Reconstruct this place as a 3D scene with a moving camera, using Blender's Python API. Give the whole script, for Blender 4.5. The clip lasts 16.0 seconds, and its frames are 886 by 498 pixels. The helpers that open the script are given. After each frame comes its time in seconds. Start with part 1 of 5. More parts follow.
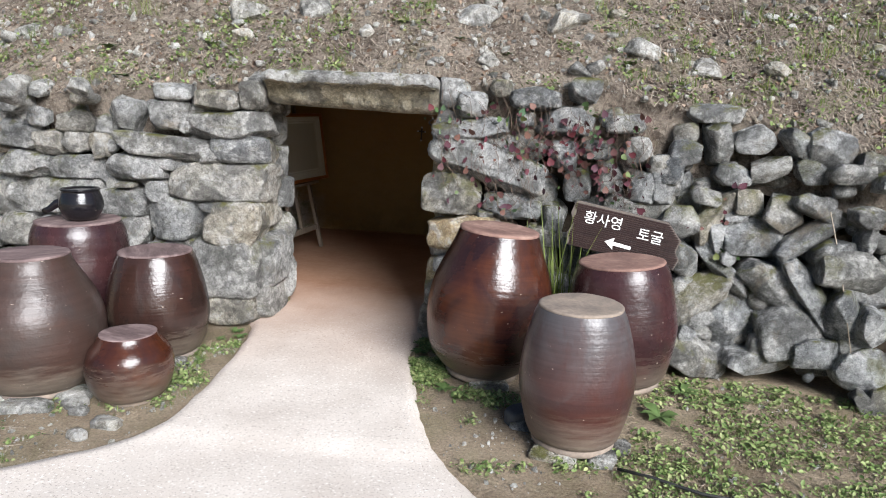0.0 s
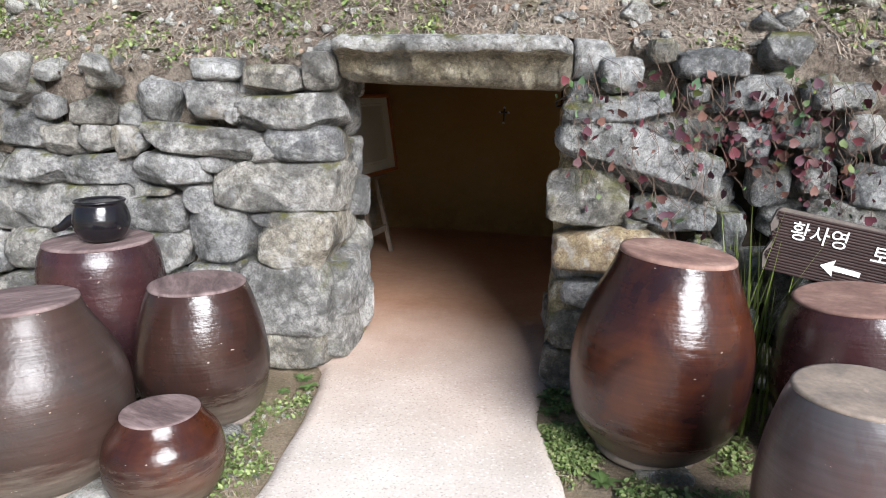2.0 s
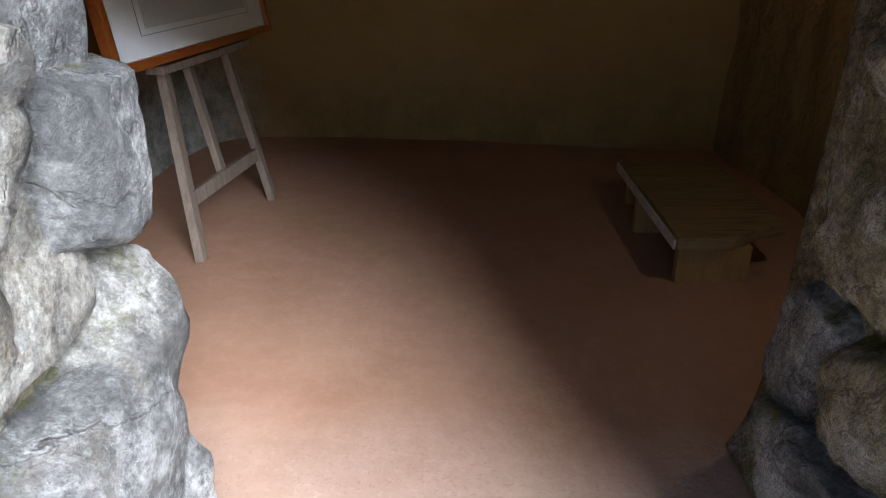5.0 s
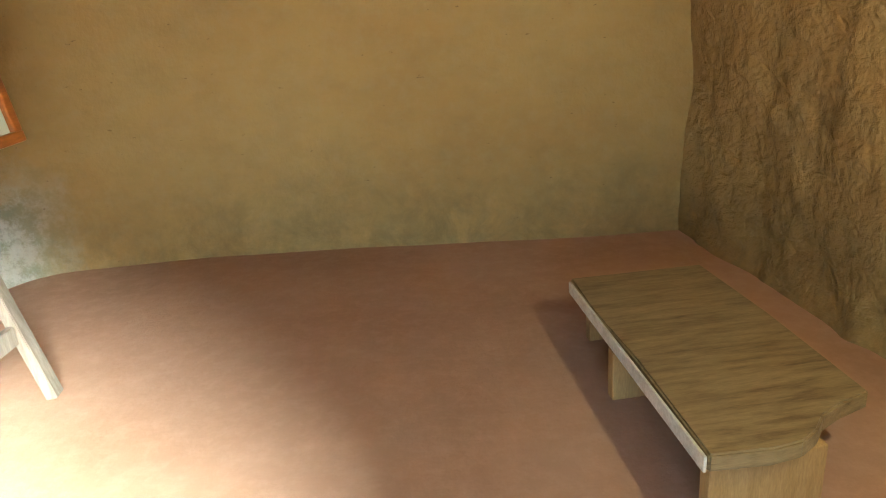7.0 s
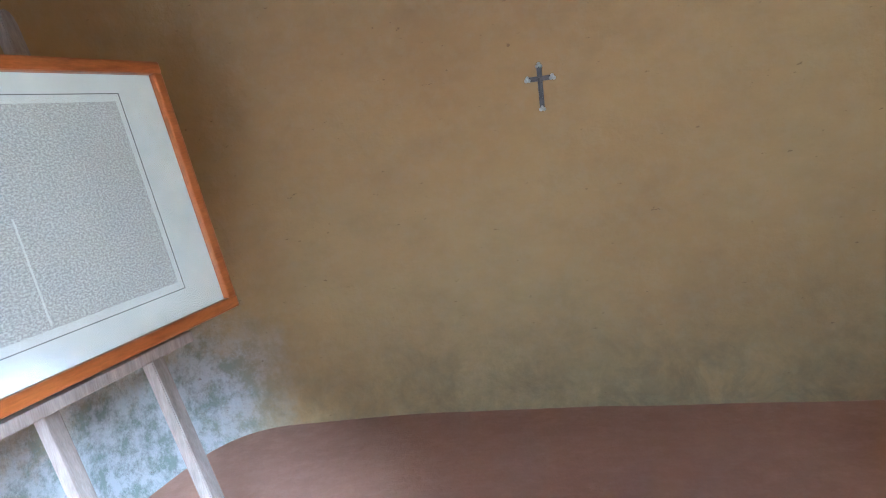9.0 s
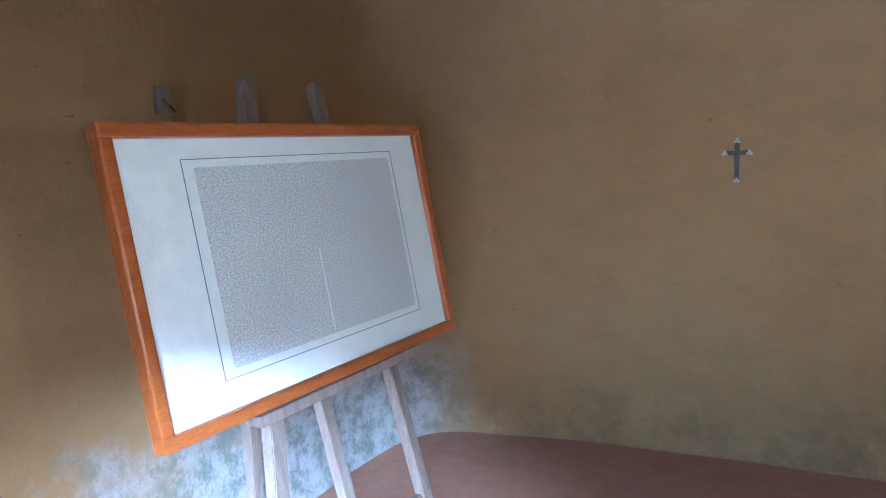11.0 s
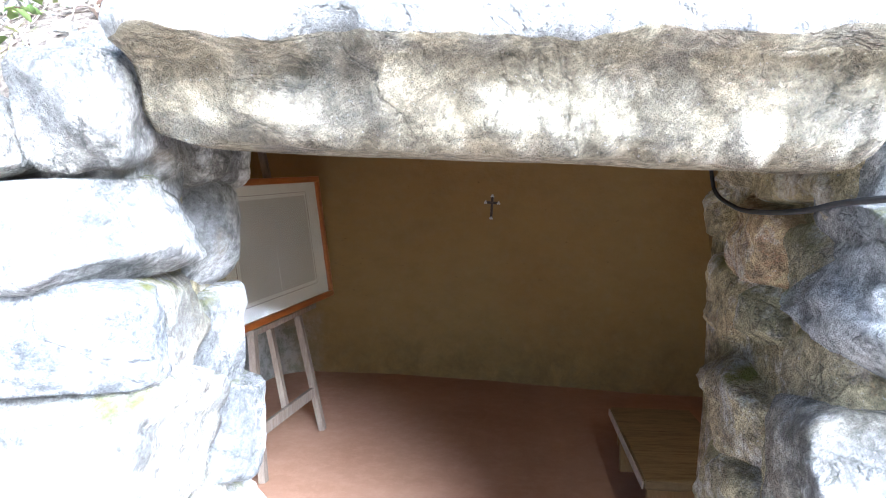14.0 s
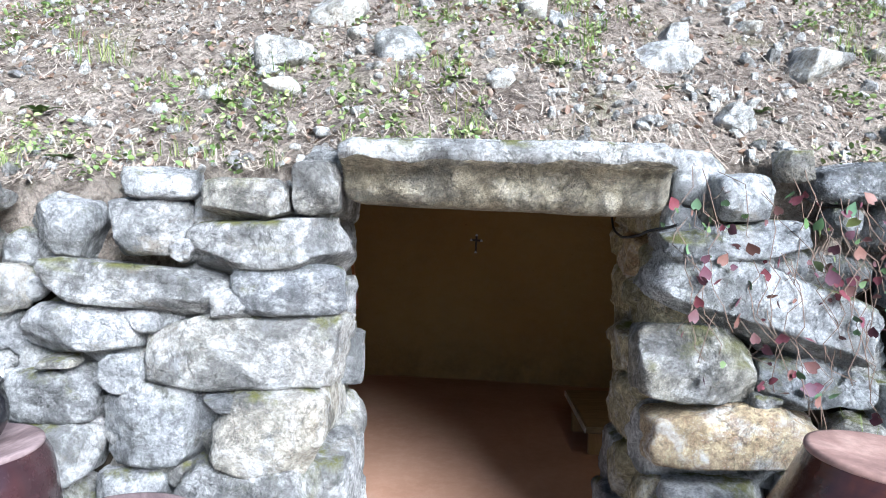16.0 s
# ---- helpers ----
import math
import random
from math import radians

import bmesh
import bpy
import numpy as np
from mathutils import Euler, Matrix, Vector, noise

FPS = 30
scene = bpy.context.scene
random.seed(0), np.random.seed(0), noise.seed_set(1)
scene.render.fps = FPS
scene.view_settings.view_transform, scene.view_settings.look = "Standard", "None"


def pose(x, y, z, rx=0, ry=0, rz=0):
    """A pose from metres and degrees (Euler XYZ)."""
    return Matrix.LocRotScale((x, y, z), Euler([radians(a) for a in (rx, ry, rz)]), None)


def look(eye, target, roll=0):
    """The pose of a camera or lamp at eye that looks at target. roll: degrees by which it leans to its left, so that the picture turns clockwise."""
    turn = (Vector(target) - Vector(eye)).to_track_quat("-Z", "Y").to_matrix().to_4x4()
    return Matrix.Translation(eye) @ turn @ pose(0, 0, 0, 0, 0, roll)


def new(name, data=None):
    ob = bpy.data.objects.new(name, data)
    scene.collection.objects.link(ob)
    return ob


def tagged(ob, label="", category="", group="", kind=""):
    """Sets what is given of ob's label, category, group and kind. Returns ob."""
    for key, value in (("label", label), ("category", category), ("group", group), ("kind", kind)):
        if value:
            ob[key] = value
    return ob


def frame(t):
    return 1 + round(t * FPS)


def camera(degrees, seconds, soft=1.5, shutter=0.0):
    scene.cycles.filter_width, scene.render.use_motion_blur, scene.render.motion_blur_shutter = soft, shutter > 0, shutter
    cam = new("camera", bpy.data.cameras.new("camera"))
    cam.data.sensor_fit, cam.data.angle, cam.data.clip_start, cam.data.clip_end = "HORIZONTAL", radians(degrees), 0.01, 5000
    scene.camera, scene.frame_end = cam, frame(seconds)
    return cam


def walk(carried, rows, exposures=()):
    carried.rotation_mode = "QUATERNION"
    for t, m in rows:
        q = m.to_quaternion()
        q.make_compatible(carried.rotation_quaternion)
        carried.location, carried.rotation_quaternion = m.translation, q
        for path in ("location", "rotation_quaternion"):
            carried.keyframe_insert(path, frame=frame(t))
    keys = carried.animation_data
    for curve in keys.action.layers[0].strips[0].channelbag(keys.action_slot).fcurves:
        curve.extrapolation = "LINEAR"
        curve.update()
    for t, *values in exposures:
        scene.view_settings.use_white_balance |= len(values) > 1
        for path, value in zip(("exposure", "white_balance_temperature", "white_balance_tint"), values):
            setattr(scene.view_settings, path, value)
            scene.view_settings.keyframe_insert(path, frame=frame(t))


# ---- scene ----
cam = camera(64.5, 16.0, soft=1.0)
PATH = [
    (0, (0.62, -0.087, 1.618), (0.416, 1.862, 1.217), 1.6),
    (0.5, (0.545, 0.102, 1.592), (0.313, 2.04, 1.154), 1.5),
    (1, (0.428, 0.432, 1.597), (0.125, 2.364, 1.18), 0.4),
    (1.5, (0.259, 0.754, 1.583), (-0.066, 2.676, 1.132), 0.4),
    (2, (0.021, 1.116, 1.587), (-0.303, 3.035, 1.128), 0.1),
    (2.5, (-0.157, 1.616, 1.534), (-0.528, 3.516, 1.032), -1.1),
    (3, (-0.401, 2.189, 1.483), (-0.78, 4.072, 0.927), -1.3),
    (3.5, (-0.611, 2.74, 1.486), (-0.833, 4.604, 0.797), -0.2),
    (4, (-0.639, 3.254, 1.424), (-0.823, 5.116, 0.716), -0.1),
    (4.5, (-0.736, 3.814, 1.347), (-0.839, 5.672, 0.614), 1.6),
    (5, (-0.712, 4.346, 1.188), (-0.732, 6.168, 0.365), -0.6),
    (5.2, (-0.697, 4.523, 1.146), (-0.684, 6.344, 0.321), -1.4),
    (7.3, (-0.455, 5.562, 1.127), (-0.225, 7.419, 0.423), -4.6),
    (7.5, (-0.414, 5.583, 1.138), (-0.151, 7.432, 0.423), -4.6),
    (8, (-0.485, 5.789, 1.204), (-0.127, 7.615, 0.470), -5.4),
    (8.5, (-0.667, 5.994, 1.277), (-0.565, 7.891, 0.653), -8.4),
    (9, (-0.592, 5.925, 1.161), (-0.934, 7.869, 0.837), -9.9),
    (9.5, (-0.629, 5.897, 1.22), (-1.193, 7.802, 0.996), -6.6),
    (10, (-0.662, 5.823, 1.32), (-1.43, 7.659, 1.122), -5.6),
    (10.2, (-0.667, 5.781, 1.329), (-1.499, 7.59, 1.15), -5.3),
    (12.3, (-0.492, 4.761, 1.318), (-0.905, 6.692, 1.002), -3.8),
    (12.5, (-0.454, 4.597, 1.343), (-0.822, 6.541, 1.05), -3.5),
    (13, (-0.41, 4.292, 1.422), (-0.756, 6.242, 1.138), -2.8),
    (13.2, (-0.45, 4.183, 1.447), (-0.745, 6.141, 1.169), -2.3),
    (13.5, (-0.486, 3.982, 1.495), (-0.724, 5.952, 1.244), -1.1),
    (14, (-0.57, 3.64, 1.564), (-0.719, 5.619, 1.324), 0.1),
    (14.5, (-0.519, 3.206, 1.59), (-0.626, 5.188, 1.344), 0.9),
    (15, (-0.524, 2.797, 1.642), (-0.617, 4.782, 1.419), 0.8),
    (15.5, (-0.613, 2.462, 1.634), (-0.666, 4.45, 1.419), 0.7),
    (16, (-0.7, 2.174, 1.575), (-0.763, 4.17, 1.462), 0.6),
]
EXPOSURES = [
    (0, 0.7, 6200, 10), (2.5, 0.95, 6150, 11), (3.2, 1.1, 6150, 11), (4, 1.25, 6200, 10), (5.2, 1.8, 5600, 10), (7.3, 5.2, 5800, -12), (8.5, 5.2, 4750, -4), (9, 5.05, 4200, 3), (10.2, 4.5, 3950, 7),
    (12.3, 4.6, 4150, 7), (13, 4.6, 4300, 8), (13.5, 4.1, 4900, 10), (14, 3.3, 5200, 10), (14.5, 2.55, 5350, 9), (15, 2.1, 5350, 9), (16, 1.7, 5450, 9),
]
walk(cam, [(t, look(eye, target, roll)) for t, eye, target, roll in PATH], EXPOSURES)

# ---- light ----
SUN_AZ, SUN_EL = 146.0, 31.0      # compass degrees the sun stands at (0 = ahead, clockwise), and its height
world = bpy.data.worlds.new("sky")
scene.world = world
world.use_nodes = True
wn = world.node_tree
sky = wn.nodes.new("ShaderNodeTexSky")
sky.sky_type, sky.sun_disc = "NISHITA", False
sky.sun_elevation, sky.sun_rotation = radians(SUN_EL), radians(SUN_AZ)
wn.nodes["Background"].inputs["Strength"].default_value = 0.05
wn.links.new(sky.outputs[0], wn.nodes["Background"].inputs["Color"])
sun = new("sun", bpy.data.lights.new("sun", "SUN"))
sun.data.energy, sun.data.angle, sun.data.color = 5.0, radians(34), (1.0, 0.985, 0.97)
sx, sy = math.sin(radians(SUN_AZ)), math.cos(radians(SUN_AZ))
sun.matrix_basis = look((0, 0, 0), (-sx, -sy, -math.tan(radians(SUN_EL))))
LAMP_AT = (0.50, 6.02, 1.30)      # unseen source inside, beside the doorway, traced back from the shadows it casts
inferred_light = new("inferred_light", bpy.data.lights.new("inferred_light", "POINT"))
inferred_light.data.energy, inferred_light.data.shadow_soft_size, inferred_light.data.color = 1.5, 0.03, (1.0, 0.82, 0.52)
inferred_light.location = LAMP_AT


# ---- materials ----
class Net:
    """A small helper to wire a procedural material."""

    def __init__(self, name, rough=0.8, spec=0.3):
        self.m = bpy.data.materials.new(name)
        self.m.use_nodes = True
        self.t = self.m.node_tree
        self.b = self.t.nodes["Principled BSDF"]
        self.b.inputs["Roughness"].default_value = rough
        self.b.inputs["Specular IOR Level"].default_value = spec
        self.co = self.t.nodes.new("ShaderNodeTexCoord")
        self.ob = self.t.nodes.new("ShaderNodeObjectInfo")
        self.geo = self.t.nodes.new("ShaderNodeNewGeometry")

    def node(self, kind, **ins):
        n = self.t.nodes.new(kind)
        for k, v in ins.items():
            self.put(n.inputs[k.replace("_", " ")], v)
        return n

    def put(self, socket, v):
        if isinstance(v, bpy.types.NodeSocket):
            self.t.links.new(v, socket)
        elif isinstance(v, tuple) and len(v) == 3 and socket.type == "RGBA":
            socket.default_value = (*v, 1)
        else:
            socket.default_value = v

    def where(self, world=False, stretch=(1, 1, 1)):
        n = self.t.nodes.new("ShaderNodeMapping")
        self.put(n.inputs["Vector"], self.geo.outputs["Position"] if world else self.co.outputs["Object"])
        n.inputs["Scale"].default_value = stretch
        return n.outputs[0]

    def noise(self, vec, scale, detail=4, rough=0.6, warp=0.0):
        n = self.node("ShaderNodeTexNoise", Vector=vec, Scale=scale, Detail=detail, Roughness=rough, Distortion=warp)
        return n.outputs["Fac"]

    def ramp(self, fac, *stops):
        n = self.t.nodes.new("ShaderNodeValToRGB")
        while len(n.color_ramp.elements) < len(stops):
            n.color_ramp.elements.new(0.5)
        for e, (p, c) in zip(n.color_ramp.elements, stops):
            e.position = p
            e.color = (*c, 1) if isinstance(c, tuple) else (c, c, c, 1)
        self.put(n.inputs[0], fac)
        return n.outputs[0]

    def mix(self, fac, a, b, how="MIX"):
        n = self.t.nodes.new("ShaderNodeMix")
        n.data_type, n.blend_type = "RGBA", how
        self.put(n.inputs[0], fac)
        self.put(n.inputs[6], a)
        self.put(n.inputs[7], b)
        return n.outputs[2]

    def math(self, how, a, b=0.0):
        n = self.t.nodes.new("ShaderNodeMath")
        n.operation = how
        self.put(n.inputs[0], a)
        self.put(n.inputs[1], b)
        return n.outputs[0]

    def axis(self, vec, k):
        n = self.t.nodes.new("ShaderNodeSeparateXYZ")
        self.put(n.inputs[0], vec)
        return n.outputs[k]

    def bump(self, height, strength=0.5, depth=0.02):
        n = self.node("ShaderNodeBump", Strength=strength, Distance=depth, Height=height)
        if self.b.inputs["Normal"].is_linked:
            self.put(n.inputs["Normal"], self.b.inputs["Normal"].links[0].from_socket)
        self.put(self.b.inputs["Normal"], n.outputs[0])

    def color(self, c):
        self.put(self.b.inputs["Base Color"], c)
        return self.m


def n_mid(a, b):
    """The colour half way between two."""
    return tuple((p + q) / 2 for p, q in zip(a, b))


def stone_material(name, light, dark, tan, moss=0.5, deep=1.0, lichen=0.55):
    """Weathered stone: each block its own tone, crystalline grain, lichen, dark weathering, moss on top."""
    n = Net(name, 0.88, 0.25)
    v = n.where(True)
    tone = n.ramp(n.ob.outputs["Random"], (0.0, dark), (0.22, light), (0.42, tan), (0.6, n_mid(light, dark)), (0.8, light), (1.0, n_mid(tan, dark)))
    big = n.noise(v, 2.0, 4, 0.55, 0.3)
    c = n.mix(n.ramp(big, (0.46, 0.0), (0.66, 0.8)), tone, n.mix(0.6, tone, dark))
    pale = n.ramp(n.noise(v, 7, 8, 0.7, 0.2), (0.50, 0.0), (0.60, 1.0))
    c = n.mix(n.math("MULTIPLY", pale, lichen), c, (0.74, 0.72, 0.69))
    grain = n.noise(v, 95, 5, 0.75)
    c = n.mix(0.5, c, n.ramp(grain, (0.34, 0.2), (0.66, 0.8)), "OVERLAY")
    c = n.mix(0.55, c, n.ramp(n.noise(v, 26, 6, 0.72, 0.4), (0.38, 0.15), (0.62, 0.85)), "OVERLAY")
    speck = n.ramp(n.noise(v, 150, 2, 0.5), (0.66, 0.0), (0.70, 0.4))
    c = n.mix(speck, c, (0.80, 0.79, 0.77))
    stain = n.ramp(n.noise(v, 3.4, 8, 0.7, 0.3), (0.48, 0.0), (0.57, 0.9 * deep))
    c = n.mix(stain, c, n.mix(0.72, c, (0.07, 0.07, 0.068)))
    pits = n.noise(v, 30, 7, 0.75, 0.2)
    patch = n.ramp(n.noise(v, 4, 5, 0.65, 0.6), (0.44, 0.0), (0.62, 1.0))
    c = n.mix(n.math("MULTIPLY", patch, n.ramp(pits, (0.34, 0.75), (0.47, 0.0))), c, (0.06, 0.057, 0.05))
    up = n.axis(n.geo.outputs["Normal"], 2)
    earth = n.ramp(n.noise(v, 2.9, 7, 0.75, 0.6), (0.57, 0.0), (0.68, 0.5))
    c = n.mix(earth, c, (0.30, 0.235, 0.155))
    green = n.math("MULTIPLY", n.ramp(n.noise(v, 4.2, 6, 0.7), (0.51, 0.0), (0.60, 1.0)), n.ramp(up, (0.1, 0.06), (0.9, 1.0)))
    c = n.mix(n.math("MULTIPLY", green, moss), c, n.mix(grain, (0.10, 0.115, 0.025), (0.24, 0.22, 0.05)))
    crack = n.ramp(n.noise(v, 2.6, 6, 0.6, 0.5), (0.488, 0.0), (0.50, 1.0), (0.512, 0.0))
    c = n.mix(n.math("MULTIPLY", crack, 0.4), c, (0.05, 0.047, 0.04))
    n.bump(n.noise(v, 7, 8, 0.66, 0.3), 1.0, 0.10)
    n.bump(n.noise(v, 24, 7, 0.75, 0.2), 1.0, 0.045)
    n.bump(grain, 1.0, 0.016)
    n.bump(n.math("SUBTRACT", 1.0, crack), 0.5, 0.01)
    return n.color(c)


STONE = stone_material("weathered_granite", (0.58, 0.57, 0.55), (0.22, 0.222, 0.225), (0.52, 0.465, 0.37), 0.9)
STONE_DARK = stone_material("lichen_fieldstone", (0.54, 0.54, 0.53), (0.14, 0.148, 0.155), (0.40, 0.36, 0.285), 0.9)
STONE_WARM = stone_material("ochre_stone", (0.58, 0.47, 0.32), (0.50, 0.36, 0.19), (0.60, 0.43, 0.22), 0.1, 0.3)
STONE_BROWN = stone_material("brown_split_stone", (0.46, 0.40, 0.29), (0.27, 0.24, 0.18), (0.46, 0.38, 0.23), 0.6, 0.8, 0.15)
STONE_MOSSY = stone_material("ochre_mossy_stone", (0.50, 0.43, 0.27), (0.36, 0.32, 0.19), (0.54, 0.42, 0.22), 1.0, 0.5)
# slab stone lightened: light bounced up from the path is in its colour
STONE_BOUNCE_LIT = stone_material("bounce_lit_slab", (0.60, 0.56, 0.46), (0.46, 0.43, 0.36), (0.60, 0.54, 0.40), 0.3, 0.25)
STONE_PALE = stone_material("pale_rock", (0.62, 0.60, 0.56), (0.46, 0.45, 0.42), (0.60, 0.55, 0.46), 0.15)


def soil_material():
    n = Net("dry_soil", 0.95, 0.15)
    v = n.where(True)
    c = n.ramp(n.noise(v, 1.3, 6, 0.65), (0.3, (0.13, 0.10, 0.08)), (0.5, (0.31, 0.255, 0.205)), (0.7, (0.46, 0.39, 0.32)))
    c = n.mix(0.8, c, n.ramp(n.noise(v, 45, 5, 0.75), (0.3, 0.22), (0.7, 0.82)), "OVERLAY")
    c = n.mix(n.ramp(n.noise(v, 2.6, 6, 0.7, 0.5), (0.56, 0.0), (0.66, 0.55)), c, (0.13, 0.13, 0.045))
    c = n.mix(n.ramp(n.noise(v, 85, 2, 0.5), (0.66, 0.0), (0.7, 0.8)), c, (0.5, 0.46, 0.4))
    c = n.mix(n.ramp(n.noise(v, 11, 8, 0.78, 0.5), (0.40, 0.9), (0.53, 0.0)), c, (0.075, 0.056, 0.044))
    c = n.mix(n.ramp(n.noise(v, 30, 6, 0.75, 0.8), (0.54, 0.0), (0.66, 0.6)), c, (0.50, 0.44, 0.36))
    n.bump(n.noise(v, 18, 8, 0.75), 1.0, 0.08)
    n.bump(n.noise(v, 90, 4, 0.7), 0.8, 0.02)
    return n.color(c)


SOIL = soil_material()


# core earth coloured near black, so deep shade is painted into the joints
def shade_earth():
    n = Net("shade_dark_earth", 0.95, 0.1)
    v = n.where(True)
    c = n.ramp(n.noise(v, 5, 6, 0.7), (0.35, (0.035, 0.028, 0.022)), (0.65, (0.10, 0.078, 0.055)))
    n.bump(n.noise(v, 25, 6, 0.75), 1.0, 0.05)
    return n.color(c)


SHADE_EARTH = shade_earth()


def ground_material():
    n = Net("grassy_earth", 0.95, 0.15)
    v = n.where(True)
    c = n.ramp(n.noise(v, 1.8, 6, 0.65), (0.3, (0.21, 0.155, 0.105)), (0.6, (0.36, 0.285, 0.205)))
    c = n.mix(n.ramp(n.noise(v, 2.4, 7, 0.75, 0.4), (0.46, 0.0), (0.64, 0.3)), c, (0.17, 0.18, 0.075))
    c = n.mix(0.7, c, n.ramp(n.noise(v, 70, 4, 0.75), (0.3, 0.25), (0.7, 0.8)), "OVERLAY")
    c = n.mix(n.ramp(n.noise(v, 55, 5, 0.7), (0.58, 0.0), (0.68, 0.6)), c, (0.48, 0.42, 0.34))
    n.bump(n.noise(v, 40, 6, 0.75), 1.0, 0.03)
    return n.color(c)


GROUND = ground_material()


def path_material():
    n = Net("worn_concrete", 0.9, 0.2)
    v = n.where(True)
    pale = n.ramp(n.noise(v, 2.2, 6, 0.6), (0.3, (0.55, 0.485, 0.43)), (0.7, (0.68, 0.615, 0.555)))
    pale = n.mix(n.ramp(n.noise(v, 85, 3, 0.6), (0.56, 0.0), (0.66, 0.75)), pale, (0.34, 0.29, 0.25))
    pale = n.mix(n.ramp(n.noise(v, 60, 3, 0.6), (0.58, 0.0), (0.66, 0.7)), pale, (0.82, 0.78, 0.73))
    red = n.ramp(n.noise(v, 1.5, 6, 0.65, 0.3), (0.3, (0.295, 0.16, 0.098)), (0.7, (0.375, 0.22, 0.145)))
    red = n.mix(n.ramp(n.noise(v, 14, 6, 0.7), (0.45, 0.0), (0.75, 0.3)), red, (0.50, 0.31, 0.22))
    far = n.math("ADD", n.axis(n.geo.outputs["Position"], 1), n.math("MULTIPLY", n.noise(v, 1.6, 4), 0.8))
    c = n.mix(n.ramp(n.math("DIVIDE", n.math("SUBTRACT", far, 4.1), 2.3), (0.0, 0.0), (1.0, 1.0)), pale, red)
    n.bump(n.noise(v, 60, 5, 0.7), 0.35, 0.006)
    n.bump(n.noise(v, 3, 4, 0.6), 0.3, 0.03)
    return n.color(c)


PATH_MAT = path_material()


def plaster_material(name, rough_bump):
    """Smoothed ochre clay: faint trowel clouds, straw-dark flecks, mould low down, grey-white mottling low at the left.
    """
    n = Net(name, 0.9, 0.2)
    v = n.where(True)
    c = n.ramp(n.noise(v, 0.8, 4, 0.5), (0.3, (0.250, 0.152, 0.056)), (0.5, (0.275, 0.178, 0.069)), (0.7, (0.29, 0.200, 0.083)))
    c = n.mix(n.ramp(n.noise(n.where(True, (1, 1, 1.8)), 5, 6, 0.65), (0.42, 0.0), (0.70, 0.35)), c, (0.19, 0.128, 0.06))
    c = n.mix(n.ramp(n.noise(v, 16, 5, 0.7), (0.45, 0.0), (0.75, 0.3)), c, (0.275, 0.215, 0.125))
    low = n.ramp(n.math("ADD", n.axis(v, 2), n.math("MULTIPLY", n.noise(v, 2.3, 6, 0.75), 0.9)), (0.38, 1.0), (0.95, 0.0))
    mould = n.math("MULTIPLY", low, n.ramp(n.noise(v, 6, 8, 0.8, 0.4), (0.38, 0.0), (0.60, 0.75)))
    c = n.mix(n.math("MULTIPLY", mould, 0.8), c, (0.12, 0.092, 0.047))
    left_end = n.ramp(n.math("SUBTRACT", n.math("ADD", n.math("MULTIPLY", n.axis(v, 0), -1.0), n.math("MULTIPLY", n.noise(v, 1.8, 6, 0.7), 0.6)), 1.9), (0.2, 0.0), (0.6, 1.0))
    pale_low = n.math("MULTIPLY", left_end, n.ramp(n.math("ADD", n.axis(v, 2), n.math("MULTIPLY", n.noise(v, 3.1, 7, 0.75), 0.8)), (0.75, 0.85), (1.25, 0.0)))
    c = n.mix(pale_low, c, n.ramp(n.noise(v, 9, 7, 0.8), (0.42, (0.15, 0.18, 0.16)), (0.56, (0.34, 0.345, 0.34))))
    c = n.mix(n.ramp(n.noise(n.where(True, (1, 1, 2.5)), 22, 3, 0.6), (0.70, 0.0), (0.74, 0.55)), c, (0.10, 0.06, 0.03))
    n.bump(n.noise(v, 7, 5, 0.6), min(rough_bump, 0.5), 0.05)
    n.bump(n.noise(v, 40, 4, 0.6), min(rough_bump, 0.4), 0.010)
    if rough_bump > 0.5:
        n.bump(n.noise(n.where(True, (1, 1, 1.3)), 9, 4, 0.55, 0.4), 0.5, 0.05)
    return n.color(c)


PLASTER = plaster_material("ochre_clay_plaster", 0.25)
PLASTER_ROUGH = plaster_material("rough_clay_plaster", 0.9)


